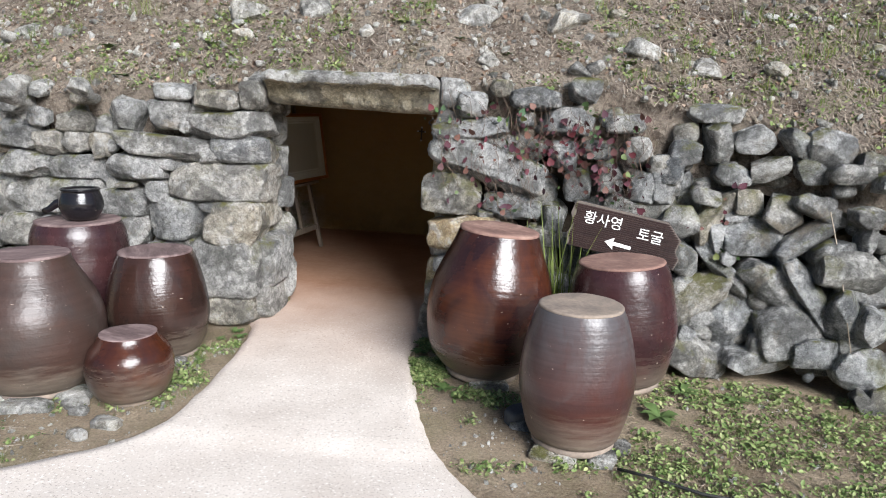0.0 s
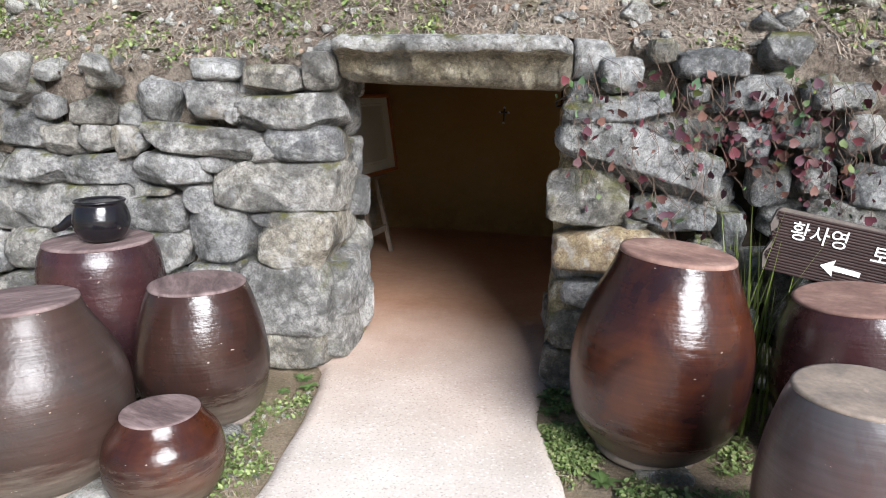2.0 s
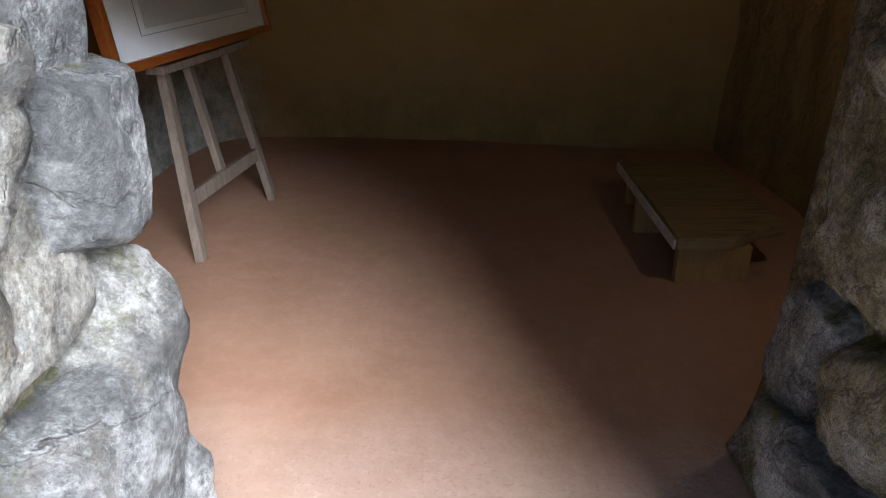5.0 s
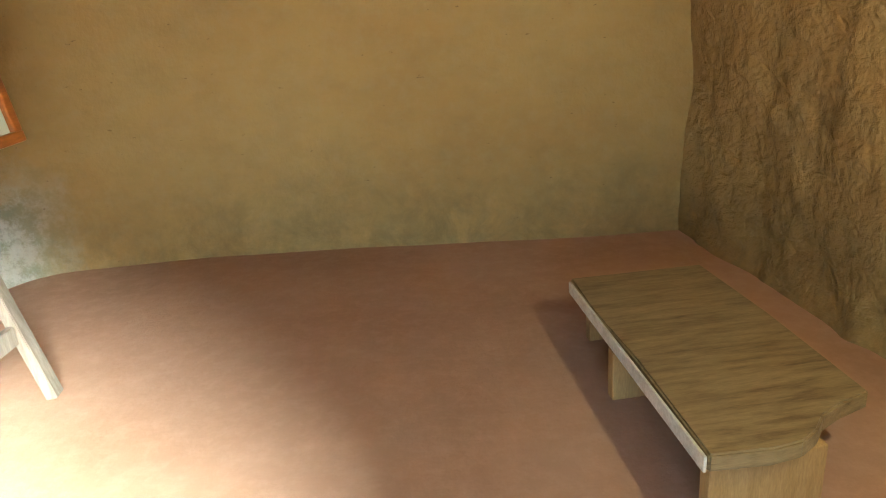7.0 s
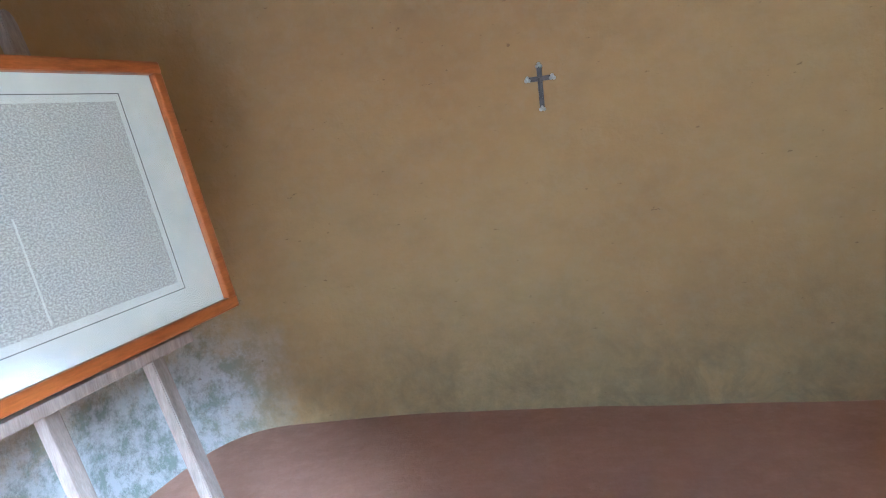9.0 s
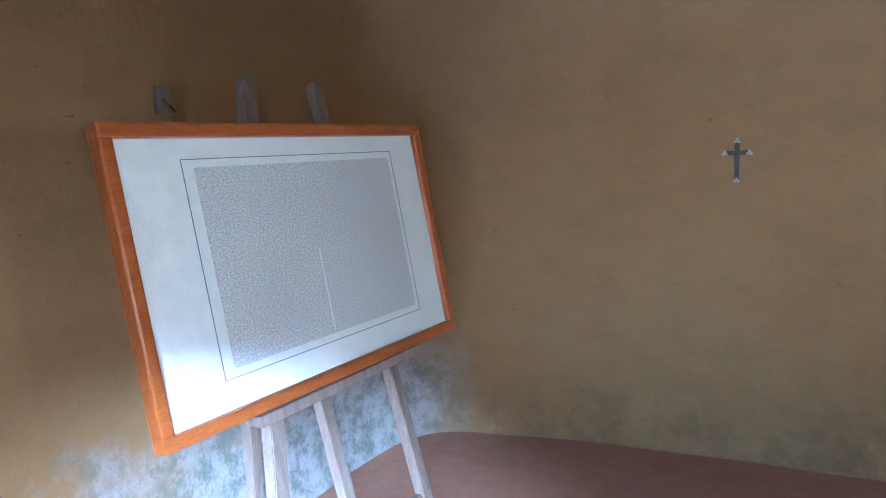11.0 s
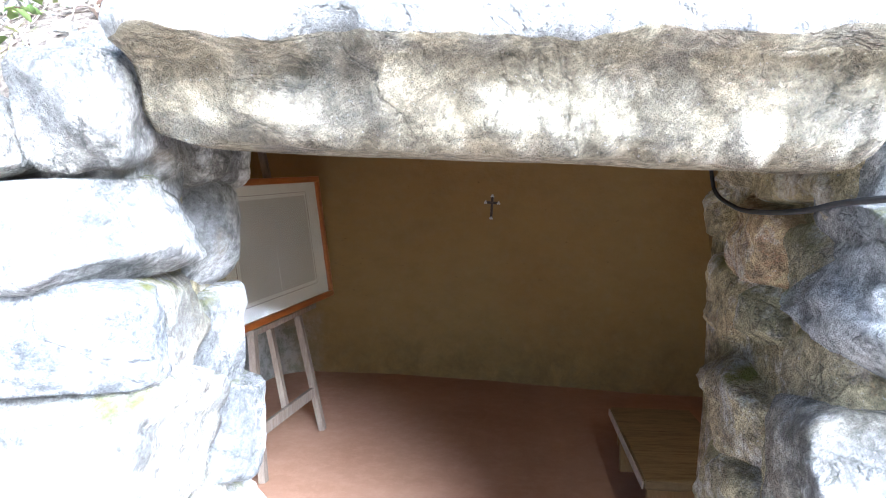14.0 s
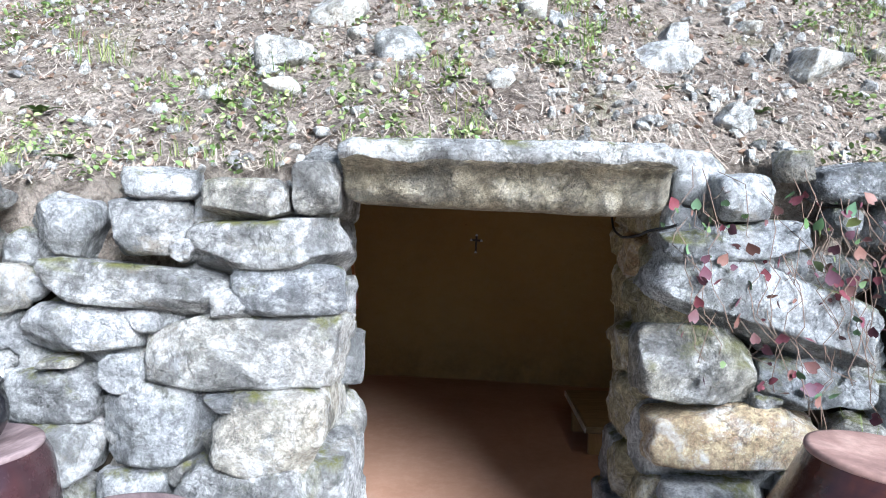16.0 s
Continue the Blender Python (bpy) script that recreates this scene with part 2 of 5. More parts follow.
def glaze_material(name, main, second, rough=0.2, ash=0.5, shoulder=None):
    n = Net(name, rough, 0.5)
    v = n.where()
    z = n.axis(v, 2)
    big = n.noise(v, 3.2, 5, 0.6, 0.6)
    c = n.mix(n.ramp(big, (0.38, 0.0), (0.62, 1.0)), main, second)
    if shoulder:
        edge = n.math("ADD", z, n.math("MULTIPLY", n.noise(v, 3.5, 4, 0.6, 0.8), 0.5))
        c = n.mix(n.ramp(edge, (0.62, 0.0), (0.95, 0.85)), c, shoulder)
    rings = n.noise(n.where(False, (0.6, 0.6, 26)), 2.0, 4, 0.6)
    c = n.mix(0.3, c, n.ramp(rings, (0.3, 0.25), (0.7, 0.75)), "OVERLAY")
    runs = n.noise(n.where(False, (9, 9, 0.7)), 1.6, 5, 0.65, 0.3)
    c = n.mix(n.ramp(runs, (0.5, 0.0), (0.72, 0.55)), c, second)
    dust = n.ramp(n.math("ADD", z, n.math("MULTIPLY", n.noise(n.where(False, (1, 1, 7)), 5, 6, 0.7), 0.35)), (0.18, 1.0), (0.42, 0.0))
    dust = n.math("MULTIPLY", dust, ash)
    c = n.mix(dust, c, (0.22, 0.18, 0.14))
    nick = n.ramp(n.noise(n.where(False, (1, 1, 2)), 26, 3, 0.5), (0.725, 0.0), (0.745, 0.6))
    c = n.mix(nick, c, (0.45, 0.36, 0.3))
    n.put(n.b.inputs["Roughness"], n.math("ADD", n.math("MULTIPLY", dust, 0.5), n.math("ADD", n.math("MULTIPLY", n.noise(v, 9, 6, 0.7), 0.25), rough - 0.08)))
    n.bump(rings, 0.15, 0.010)
    n.bump(n.noise(v, 5, 4, 0.6), 0.25, 0.03)
    n.bump(n.noise(v, 60, 3, 0.6), 0.06, 0.004)
    return n.color(c)


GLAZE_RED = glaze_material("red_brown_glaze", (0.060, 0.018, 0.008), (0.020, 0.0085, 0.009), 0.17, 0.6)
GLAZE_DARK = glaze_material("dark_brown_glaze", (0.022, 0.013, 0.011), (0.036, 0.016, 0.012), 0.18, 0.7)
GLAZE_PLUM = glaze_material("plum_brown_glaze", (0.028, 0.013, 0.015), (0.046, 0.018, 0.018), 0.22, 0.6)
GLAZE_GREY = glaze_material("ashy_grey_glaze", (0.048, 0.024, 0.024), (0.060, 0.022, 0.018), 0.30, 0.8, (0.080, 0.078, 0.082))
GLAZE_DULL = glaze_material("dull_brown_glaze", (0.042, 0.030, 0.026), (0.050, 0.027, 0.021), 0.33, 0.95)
GLAZE_BLACK = glaze_material("black_glaze", (0.008, 0.008, 0.010), (0.012, 0.010, 0.012), 0.12, 0.0)


def simple(name, stops, scale=8, rough=0.7, bump=0.3, stretch=(1, 1, 1), spec=0.3, metal=0.0, depth=0.004):
    n = Net(name, rough, spec)
    n.b.inputs["Metallic"].default_value = metal
    v = n.where(False, stretch)
    f = n.noise(v, scale, 6, 0.65, 0.3)
    c = n.ramp(f, *stops)
    c = n.mix(0.35, c, n.ramp(n.noise(v, scale * 7, 3, 0.6), (0.3, 0.3), (0.7, 0.7)), "OVERLAY")
    n.bump(f, bump, depth)
    return n.color(c)


CLAY = simple("unglazed_clay", ((0.3, (0.13, 0.075, 0.062)), (0.5, (0.22, 0.13, 0.105)), (0.7, (0.34, 0.225, 0.18))), 5, 0.85, 0.8)
CLAY_GREY = simple("grey_unglazed_clay", ((0.3, (0.17, 0.14, 0.12)), (0.7, (0.30, 0.24, 0.19))), 7, 0.85, 0.6)
CLAY_PLUM = simple("plum_unglazed_clay", ((0.3, (0.075, 0.05, 0.05)), (0.5, (0.15, 0.105, 0.10)), (0.7, (0.27, 0.20, 0.19))), 4, 0.75, 1.0, (1, 4, 1))
PALE_WOOD = simple("weathered_pine", ((0.3, (0.15, 0.115, 0.085)), (0.7, (0.25, 0.205, 0.165))), 5, 0.75, 0.3, (9, 9, 1))
VARNISH = simple("orange_varnished_wood", ((0.3, (0.22, 0.062, 0.012)), (0.7, (0.34, 0.110, 0.022))), 6, 0.3, 0.1, (1, 6, 6), 0.5)
BENCH_WOOD = simple("brown_bench_wood", ((0.3, (0.11, 0.07, 0.032)), (0.5, (0.19, 0.13, 0.062)), (0.7, (0.24, 0.17, 0.085))), 5, 0.6, 0.25, (1.2, 9, 9))
VARNISH_PALE = simple("yellow_pine", ((0.3, (0.26, 0.15, 0.055)), (0.7, (0.36, 0.22, 0.09))), 6, 0.6, 0.2, (6, 6, 1))
BARE_EDGE = simple("bare_wood_edge", ((0.3, (0.38, 0.33, 0.28)), (0.7, (0.52, 0.47, 0.42))), 18, 0.85, 0.5)
SLATE = simple("dark_slate", ((0.3, (0.045, 0.05, 0.058)), (0.7, (0.09, 0.095, 0.105))), 9, 0.7, 0.6)
SIGN_WOOD = simple("dark_stained_board", ((0.3, (0.022, 0.012, 0.012)), (0.7, (0.045, 0.025, 0.022))), 7, 0.5, 0.3, (1, 8, 8))
SIGN_EDGE = simple("weathered_board_edge", ((0.3, (0.10, 0.085, 0.075)), (0.7, (0.18, 0.15, 0.13))), 14, 0.85, 0.4)
WHITE_PAINT = simple("white_sign_paint", ((0.3, (0.74, 0.73, 0.70)), (0.7, (0.84, 0.83, 0.80))), 20, 0.6, 0.2)
MAT_BOARD = simple("white_mat_board", ((0.3, (0.66, 0.68, 0.70)), (0.7, (0.71, 0.725, 0.74))), 3, 0.7, 0.02)
INK = simple("grey_rule_ink", ((0.3, (0.14, 0.15, 0.17)), (0.7, (0.20, 0.21, 0.23))), 30, 0.8, 0.0)
METAL_DARK = simple("dark_metal", ((0.3, (0.035, 0.03, 0.028)), (0.7, (0.07, 0.06, 0.055))), 30, 0.4, 0.1, (1, 1, 1), 0.5, 0.7)
SILVER = simple("silver_metal", ((0.3, (0.42, 0.42, 0.41)), (0.7, (0.6, 0.6, 0.58))), 30, 0.3, 0.05, (1, 1, 1), 0.5, 0.9)
RUBBER = simple("black_cable_rubber", ((0.3, (0.015, 0.015, 0.015)), (0.7, (0.03, 0.03, 0.03))), 20, 0.6, 0.1)


def paper_material():
    n = Net("written_silk_copy", 0.85, 0.2)
    v = n.where()
    c = n.ramp(n.noise(v, 3, 5, 0.6), (0.3, (0.60, 0.61, 0.63)), (0.7, (0.67, 0.68, 0.70)))
    marks = n.ramp(n.noise(n.where(False, (150, 1, 240)), 1.0, 3, 0.7), (0.42, 0.6), (0.60, 0.0))
    c = n.mix(marks, c, (0.20, 0.20, 0.22))
    return n.color(c)


PAPER = paper_material()


def glass_material():
    n = Net("picture_glass", 0.02, 0.5)
    n.b.inputs["Transmission Weight"].default_value = 1.0
    n.b.inputs["IOR"].default_value = 1.45
    return n.color((1, 1, 1))


GLASS = glass_material()


def leaf_material(name, a, b, d):
    n = Net(name, 0.6, 0.3)
    isl = n.geo.outputs["Random Per Island"]
    c = n.ramp(isl, (0.0, a), (0.5, b), (1.0, d))
    c = n.mix(0.3, c, n.ramp(n.noise(n.where(True), 60, 3), (0.3, 0.3), (0.7, 0.7)), "OVERLAY")
    n.b.inputs["Subsurface Weight"].default_value = 0.0
    return n.color(c)


WEED = leaf_material("weed_leaves", (0.08, 0.13, 0.035), (0.17, 0.23, 0.075), (0.29, 0.31, 0.14))
GRASS = leaf_material("green_grass_blades", (0.07, 0.13, 0.02), (0.14, 0.19, 0.04), (0.22, 0.22, 0.08))
DEAD_LEAF = leaf_material("dead_brown_leaves", (0.10, 0.06, 0.045), (0.24, 0.16, 0.11), (0.38, 0.29, 0.22))
STRAW = leaf_material("dry_grass_litter", (0.20, 0.15, 0.11), (0.46, 0.39, 0.31), (0.09, 0.06, 0.05))
BROAD_LEAF = leaf_material("broad_green_leaves", (0.05, 0.095, 0.028), (0.08, 0.13, 0.04), (0.13, 0.18, 0.06))
CREEPER_RED = leaf_material("red_creeper_leaves", (0.12, 0.028, 0.035), (0.065, 0.027, 0.04), (0.15, 0.075, 0.055))
CREEPER_GREEN = leaf_material("green_creeper_leaves", (0.07, 0.12, 0.04), (0.06, 0.11, 0.06), (0.15, 0.17, 0.05))
TWIG = leaf_material("creeper_stems", (0.10, 0.065, 0.05), (0.16, 0.11, 0.08), (0.06, 0.04, 0.035))


# ---- building helpers ----
def mesh_from(name, verts, faces, smooth=True):
    me = bpy.data.meshes.new(name)
    me.from_pydata([tuple(map(float, v)) for v in verts], [], [tuple(map(int, f)) for f in faces])
    me.validate()
    me.polygons.foreach_set("use_smooth", [smooth] * len(me.polygons))
    me.update()
    return me


def obj(name, me, material, parent=None, label="", category="", group="", kind="", at=None):
    me.materials.append(material) if not me.materials else None
    ob = new(name, me)
    if parent:
        ob.parent = parent
    if at is not None:
        ob.matrix_basis = at
    return tagged(ob, label, category, group, kind)


def part(name, bm, material, parent, label=""):
    """Links a bmesh as one mesh object under a thing or a part."""
    me = bpy.data.meshes.new(name)
    bm.normal_update()
    bm.to_mesh(me)
    bm.free()
    return obj(name, me, material, parent, label)


def box_bm(x0, y0, z0, x1, y1, z1, bevel=0.0, turn=None):
    bm = bmesh.new()
    bmesh.ops.create_cube(bm, size=1, matrix=Matrix.Translation(((x0 + x1) / 2, (y0 + y1) / 2, (z0 + z1) / 2)) @ Matrix.Diagonal((x1 - x0, y1 - y0, z1 - z0, 1)))
    if bevel:
        bmesh.ops.bevel(bm, geom=bm.edges[:], offset=bevel, segments=2, affect="EDGES", profile=0.6)
    if turn is not None:
        bm.transform(turn)
    return bm


def beam_bm(a, b, w, d, side=(1, 0, 0), bevel=0.003):
    """A straight bar from a to b, w wide along side and d thick."""
    a, b = Vector(a), Vector(b)
    ax = (b - a).normalized()
    s = (Vector(side) - ax * Vector(side).dot(ax)).normalized()
    m = Matrix((s, ax.cross(s), ax)).transposed().to_4x4()
    m.translation = (a + b) / 2
    return box_bm(-w / 2, -d / 2, -(b - a).length / 2, w / 2, d / 2, (b - a).length / 2, bevel, m)


def tube_bm(points, radii, seg=10):
    """A tube along a line of points."""
    bm = bmesh.new()
    rings = []
    pts = [Vector(p) for p in points]
    for i, p in enumerate(pts):
        d = (pts[min(i + 1, len(pts) - 1)] - pts[max(i - 1, 0)]).normalized()
        s = d.orthogonal().normalized()
        q = d.cross(s)
        rings.append([bm.verts.new(p + radii[i] * (math.cos(a) * s + math.sin(a) * q)) for a in (2 * math.pi * k / seg for k in range(seg))])
    for r0, r1 in zip(rings, rings[1:]):
        for k in range(seg):
            bm.faces.new((r0[k], r0[(k + 1) % seg], r1[(k + 1) % seg], r1[k]))
    bm.faces.new(rings[0][::-1])
    bm.faces.new(rings[-1])
    bmesh.ops.recalc_face_normals(bm, faces=bm.faces[:])
    for f in bm.faces:
        f.smooth = True
    return bm


def cube_sphere(n):
    """Vertices on a cube's skin with n cells an edge, and its faces."""
    index, verts, faces = {}, [], []

    def vid(p):
        if p not in index:
            index[p] = len(verts)
            verts.append([2 * c / n - 1 for c in p])
        return index[p]

    for ax in range(3):
        for side in (0, n):
            for i in range(n):
                for j in range(n):
                    ring = []
                    for di, dj in ((0, 0), (1, 0), (1, 1), (0, 1)):
                        p = [0, 0, 0]
                        p[ax], p[(ax + 1) % 3], p[(ax + 2) % 3] = side, i + di, j + dj
                        ring.append(vid(tuple(p)))
                    faces.append(ring if side else ring[::-1])
    return np.array(verts, float), faces


SHELLS = {n: cube_sphere(n) for n in (2, 4, 7, 10, 13, 18)}


def boulder(rng, w, d, h, n=7, power=5.0, cuts=7, rough=0.05, keep=(0.68, 0.95)):
    """A weathered boulder w x d x h about the origin: a rounded block with chipped planes."""
    v, faces = SHELLS[n]
    p = v * (np.abs(v) ** power).sum(1, keepdims=True) ** (-1 / power)
    for _ in range(cuts):
        k = rng.normal(size=3)
        k /= np.linalg.norm(k)
        lim = rng.uniform(*keep) * np.abs(k).sum() ** 0.45
        over = np.maximum(p @ k - lim, 0)
        p = p - over[:, None] * k * 0.95
    off = rng.uniform(-50, 50, 3)
    for i, q in enumerate(p):
        s = noise.noise(Vector(q * 1.3 + off)) * 0.9 + noise.noise(Vector(q * 3.1 + off)) * 0.45
        if n >= 10:
            s += 0.5 * (0.35 - abs(noise.noise(Vector(q * 4.2 + off)))) + 0.2 * noise.noise(Vector(q * 9.0 + off))
        p[i] = q * (1 + rough * 1.6 * s)
    ext = p.max(0) - p.min(0)
    p = (p - (p.max(0) + p.min(0)) / 2) / ext * (w, d, h)
    return mesh_from("stone", p, faces)


def split_stone(rng, w, d, h, n=18, corners=6, rough=0.03):
    """A split fieldstone w x d x h: a nearly flat broken face with an angular outline and worn edges."""
    v, faces = SHELLS[n]
    p = v * (np.abs(v) ** 11).sum(1, keepdims=True) ** (-1 / 11)
    start = rng.uniform(0, 6.28)
    cuts = [(start + 6.28 * i / corners + rng.uniform(-0.35, 0.35), rng.uniform(-0.25, 0.25)) for i in range(corners)]
    for a, tilt in cuts:
        k = np.array((math.cos(a), tilt, math.sin(a)))
        k /= np.linalg.norm(k)
        lim = rng.uniform(0.78, 0.98) * (1 + 0.12 * abs(math.sin(2 * a)))
        p = p - np.maximum(p @ k - lim, 0)[:, None] * k * 0.96
    for _ in range(3):
        k = np.array((rng.normal(0, 0.5), -1.0, rng.normal(0, 0.5)))
        k /= np.linalg.norm(k)
        p = p - np.maximum(p @ k - rng.uniform(0.75, 0.95), 0)[:, None] * k * 0.9
    off = rng.uniform(-50, 50, 3)
    for i, q in enumerate(p):
        s = noise.noise(Vector(q * 1.2 + off)) * 0.8 + noise.noise(Vector(q * 3.4 + off)) * 0.5
        s += 0.6 * (0.3 - abs(noise.noise(Vector(q * 5.0 + off)))) + 0.25 * noise.noise(Vector(q * 10.0 + off))
        p[i] = q * (1 + rough * 1.6 * s)
    ext = p.max(0) - p.min(0)
    p = (p - (p.max(0) + p.min(0)) / 2) / ext * (w, d, h)
    return mesh_from("stone", p, faces)


def lathe(profile, seg=56, wobble=0.0, seed=0):
    """A turned body from (radius, height) pairs, a little uneven as thrown by hand."""
    bm = bmesh.new()
    rings = []
    for r, z in profile:
        ring = []
        for k in range(seg):
            a = 2 * math.pi * k / seg
            q = Vector((math.cos(a), math.sin(a), z * 2.0 + seed))
            rr = r * (1 + wobble * noise.noise(q * 1.2))
            ring.append(bm.verts.new((rr * math.cos(a), rr * math.sin(a), z + wobble * 0.25 * noise.noise(q * 0.8 + Vector((9, 0, 0))))))
        rings.append(ring)
    for r0, r1 in zip(rings, rings[1:]):
        for k in range(seg):
            bm.faces.new((r0[k], r0[(k + 1) % seg], r1[(k + 1) % seg], r1[k]))
    bm.faces.new(rings[0][::-1])
    bm.faces.new(rings[-1])
    bmesh.ops.recalc_face_normals(bm, faces=bm.faces[:])
    for f in bm.faces:
        f.smooth = len(f.verts) == 4
    return bm


def smooth_profile(keys, n=40):
    """(radius, height) pairs along a smooth curve through a few keys."""
    r, z = np.array([k[0] for k in keys]), np.array([k[1] for k in keys])
    t = np.linspace(0, 1, len(keys))
    out = []
    for s in np.linspace(0, 1, n):
        i = min(int(s * (len(keys) - 1)), len(keys) - 2)
        u = s * (len(keys) - 1) - i
        pts = [(r[max(i - 1, 0)], z[max(i - 1, 0)]), (r[i], z[i]), (r[i + 1], z[i + 1]), (r[min(i + 2, len(keys) - 1)], z[min(i + 2, len(keys) - 1)])]
        out.append(tuple(0.5 * (2 * pts[1][c] + (pts[2][c] - pts[0][c]) * u + (2 * pts[0][c] - 5 * pts[1][c] + 4 * pts[2][c] - pts[3][c]) * u * u
                                + (3 * pts[1][c] - pts[0][c] - 3 * pts[2][c] + pts[3][c]) * u ** 3) for c in (0, 1)))
    return out


def sheet(xs, ys, height):
    """A grid mesh over the lines xs, ys with z from height(x, y)."""
    verts = [(x, y, height(x, y)) for y in ys for x in xs]
    w = len(xs)
    return verts, [(j * w + i, j * w + i + 1, (j + 1) * w + i + 1, (j + 1) * w + i) for j in range(len(ys) - 1) for i in range(w - 1)]


def n3(x, y, z=0.0):
    return noise.noise(Vector((x, y, z)))


# ---- setting: ground, slope, path ----
TOP_X = [-40, -4, -3.2, -2.3, -1.3, -1.1, 0.05, 0.2, 1.1, 1.8, 2.4, 3.0, 5, 40]
TOP_Z = [1.5, 1.55, 1.6, 1.66, 1.72, 1.80, 1.80, 1.74, 1.72, 1.62, 1.48, 1.30, 0.9, 0.9]


def wall_y(x, z=0.0):
    """Where the face of the stone wall stands."""
    if x <= 1.2:
        return 4.72
    k = min(1, (x - 1.2) / 0.5)
    return 4.72 - 0.42 * k - 0.45 * max(0, min(x, 4.5) - 2.0) + 0.2 * max(0, z) * k


def slope_z(x, y):
    top = float(np.interp(x, TOP_X, TOP_Z))
    d = max(0.0, y - wall_y(x, top) - 0.05)
    rise = 0.70 * d if d < 9 else 6.3 + 0.45 * (d - 9)
    rough = min(1, d * 2.5)
    return top - 0.02 + rise + rough * (0.07 * n3(x * 1.1, y * 1.1) + 0.035 * n3(x * 4, y * 4, 3) + 0.018 * n3(x * 11, y * 11, 7))


def path_edges(y):
    left = np.interp(y, [-8, 1.6, 2.3, 2.6, 2.82, 3.05, 3.2, 3.97, 4.5, 4.75, 4.95, 6.2], [-6, -3.6, -2.2, -1.68, -1.40, -1.19, -1.17, -1.18, -1.25, -1.31, -1.5, -1.5])
    right = np.interp(y, [-8, 1.6, 2.3, 2.7, 3.05, 3.44, 4.28, 4.6, 4.8, 5.0, 6.2], [3.5, 2.2, 0.95, 0.55, 0.30, 0.16, -0.03, -0.05, 0.05, 0.2, 0.3])
    return float(left), float(right)


def ground_z(x, y):
    if abs(x) > 12 or abs(y) > 12:
        return -0.10
    z = -0.055 + 0.02 * n3(x * 1.3, y * 1.3) + 0.012 * n3(x * 5, y * 5, 4) + 0.006 * n3(x * 15, y * 15, 8)
    lo, hi = path_edges(y)
    if lo + 0.09 < x < hi - 0.09 or y > 4.95:
        z = min(z, -0.11)
    return z


far = [-400, -150, -60, -25, -12]
xs = far + list(np.arange(-7, 6.5, 0.07)) + [-v for v in far[::-1]]
ys = far + list(np.arange(-3, 5.2, 0.07)) + [-v for v in far[::-1]]
obj("ground", mesh_from("ground", *sheet(xs, ys, ground_z)), GROUND, None, "trodden brown earth with sparse weeds and grass", "ground", kind="structure")

xs = [-40, -25, -15, -9] + list(np.arange(-6, 5.6, 0.06)) + [7, 9, 15, 25, 40]
ds = list(np.arange(0.14, 4.2, 0.06)) + list(np.arange(4.3, 9, 0.3)) + [10, 12, 16, 22, 30]
verts, faces = [], []
for d in [0.13] + ds:
    for x in xs:
        y = wall_y(x, 1.5) + d
        verts.append((x, y, slope_z(x, y) - ((0.03 if -1.25 < x < 0.1 else 0.45) if d < 0.135 else 0)))
w = len(xs)
for j in range(len(ds)):
    for i in range(w - 1):
        faces.append((j * w + i, j * w + i + 1, (j + 1) * w + i + 1, (j + 1) * w + i))
obj("slope", mesh_from("slope", verts, faces), SOIL, None, "steep dry hillside of soil, litter and weeds above the wall", "hillside", kind="structure")

rows = list(np.arange(-8, 1.6, 0.4)) + list(np.arange(1.6, 5.35, 0.08))
verts, faces = [], []
COLS = 28
for y in rows:
    lo, hi = path_edges(y)
    lo += 0.02 * n3(y * 4, 0.3) + 0.01 * n3(y * 13, 2)
    hi += 0.02 * n3(y * 4, 5.3) + 0.01 * n3(y * 13, 7)
    base = -0.035 if y < 3.0 else -0.02 + 0.02 * min(1, (y - 3.0) / 2)
    for k in range(COLS + 1):
        x = lo + (hi - lo) * k / COLS
        verts.append((x, y, base + 0.006 * n3(x * 3, y * 3) - (0.05 if k in (0, COLS) else 0)))
w = COLS + 1
for j in range(len(rows) - 1):
    for k in range(COLS):
        faces.append((j * w + k, j * w + k + 1, (j + 1) * w + k + 1, (j + 1) * w + k))
obj("path", mesh_from("path", verts, faces), PATH_MAT, None, "pale worn concrete path leading into the dugout", "path", kind="structure")

# ---- setting: the dugout ----
xs, ys = list(np.arange(-2.7, 1.5, 0.1)), list(np.arange(5.25, 9.4, 0.1))
obj("floor", mesh_from("floor", *sheet(xs, ys, lambda x, y: 0.002 + 0.006 * n3(x * 2, y * 2))), PATH_MAT, None, "smooth terracotta-red earthen floor", "floor", kind="structure")


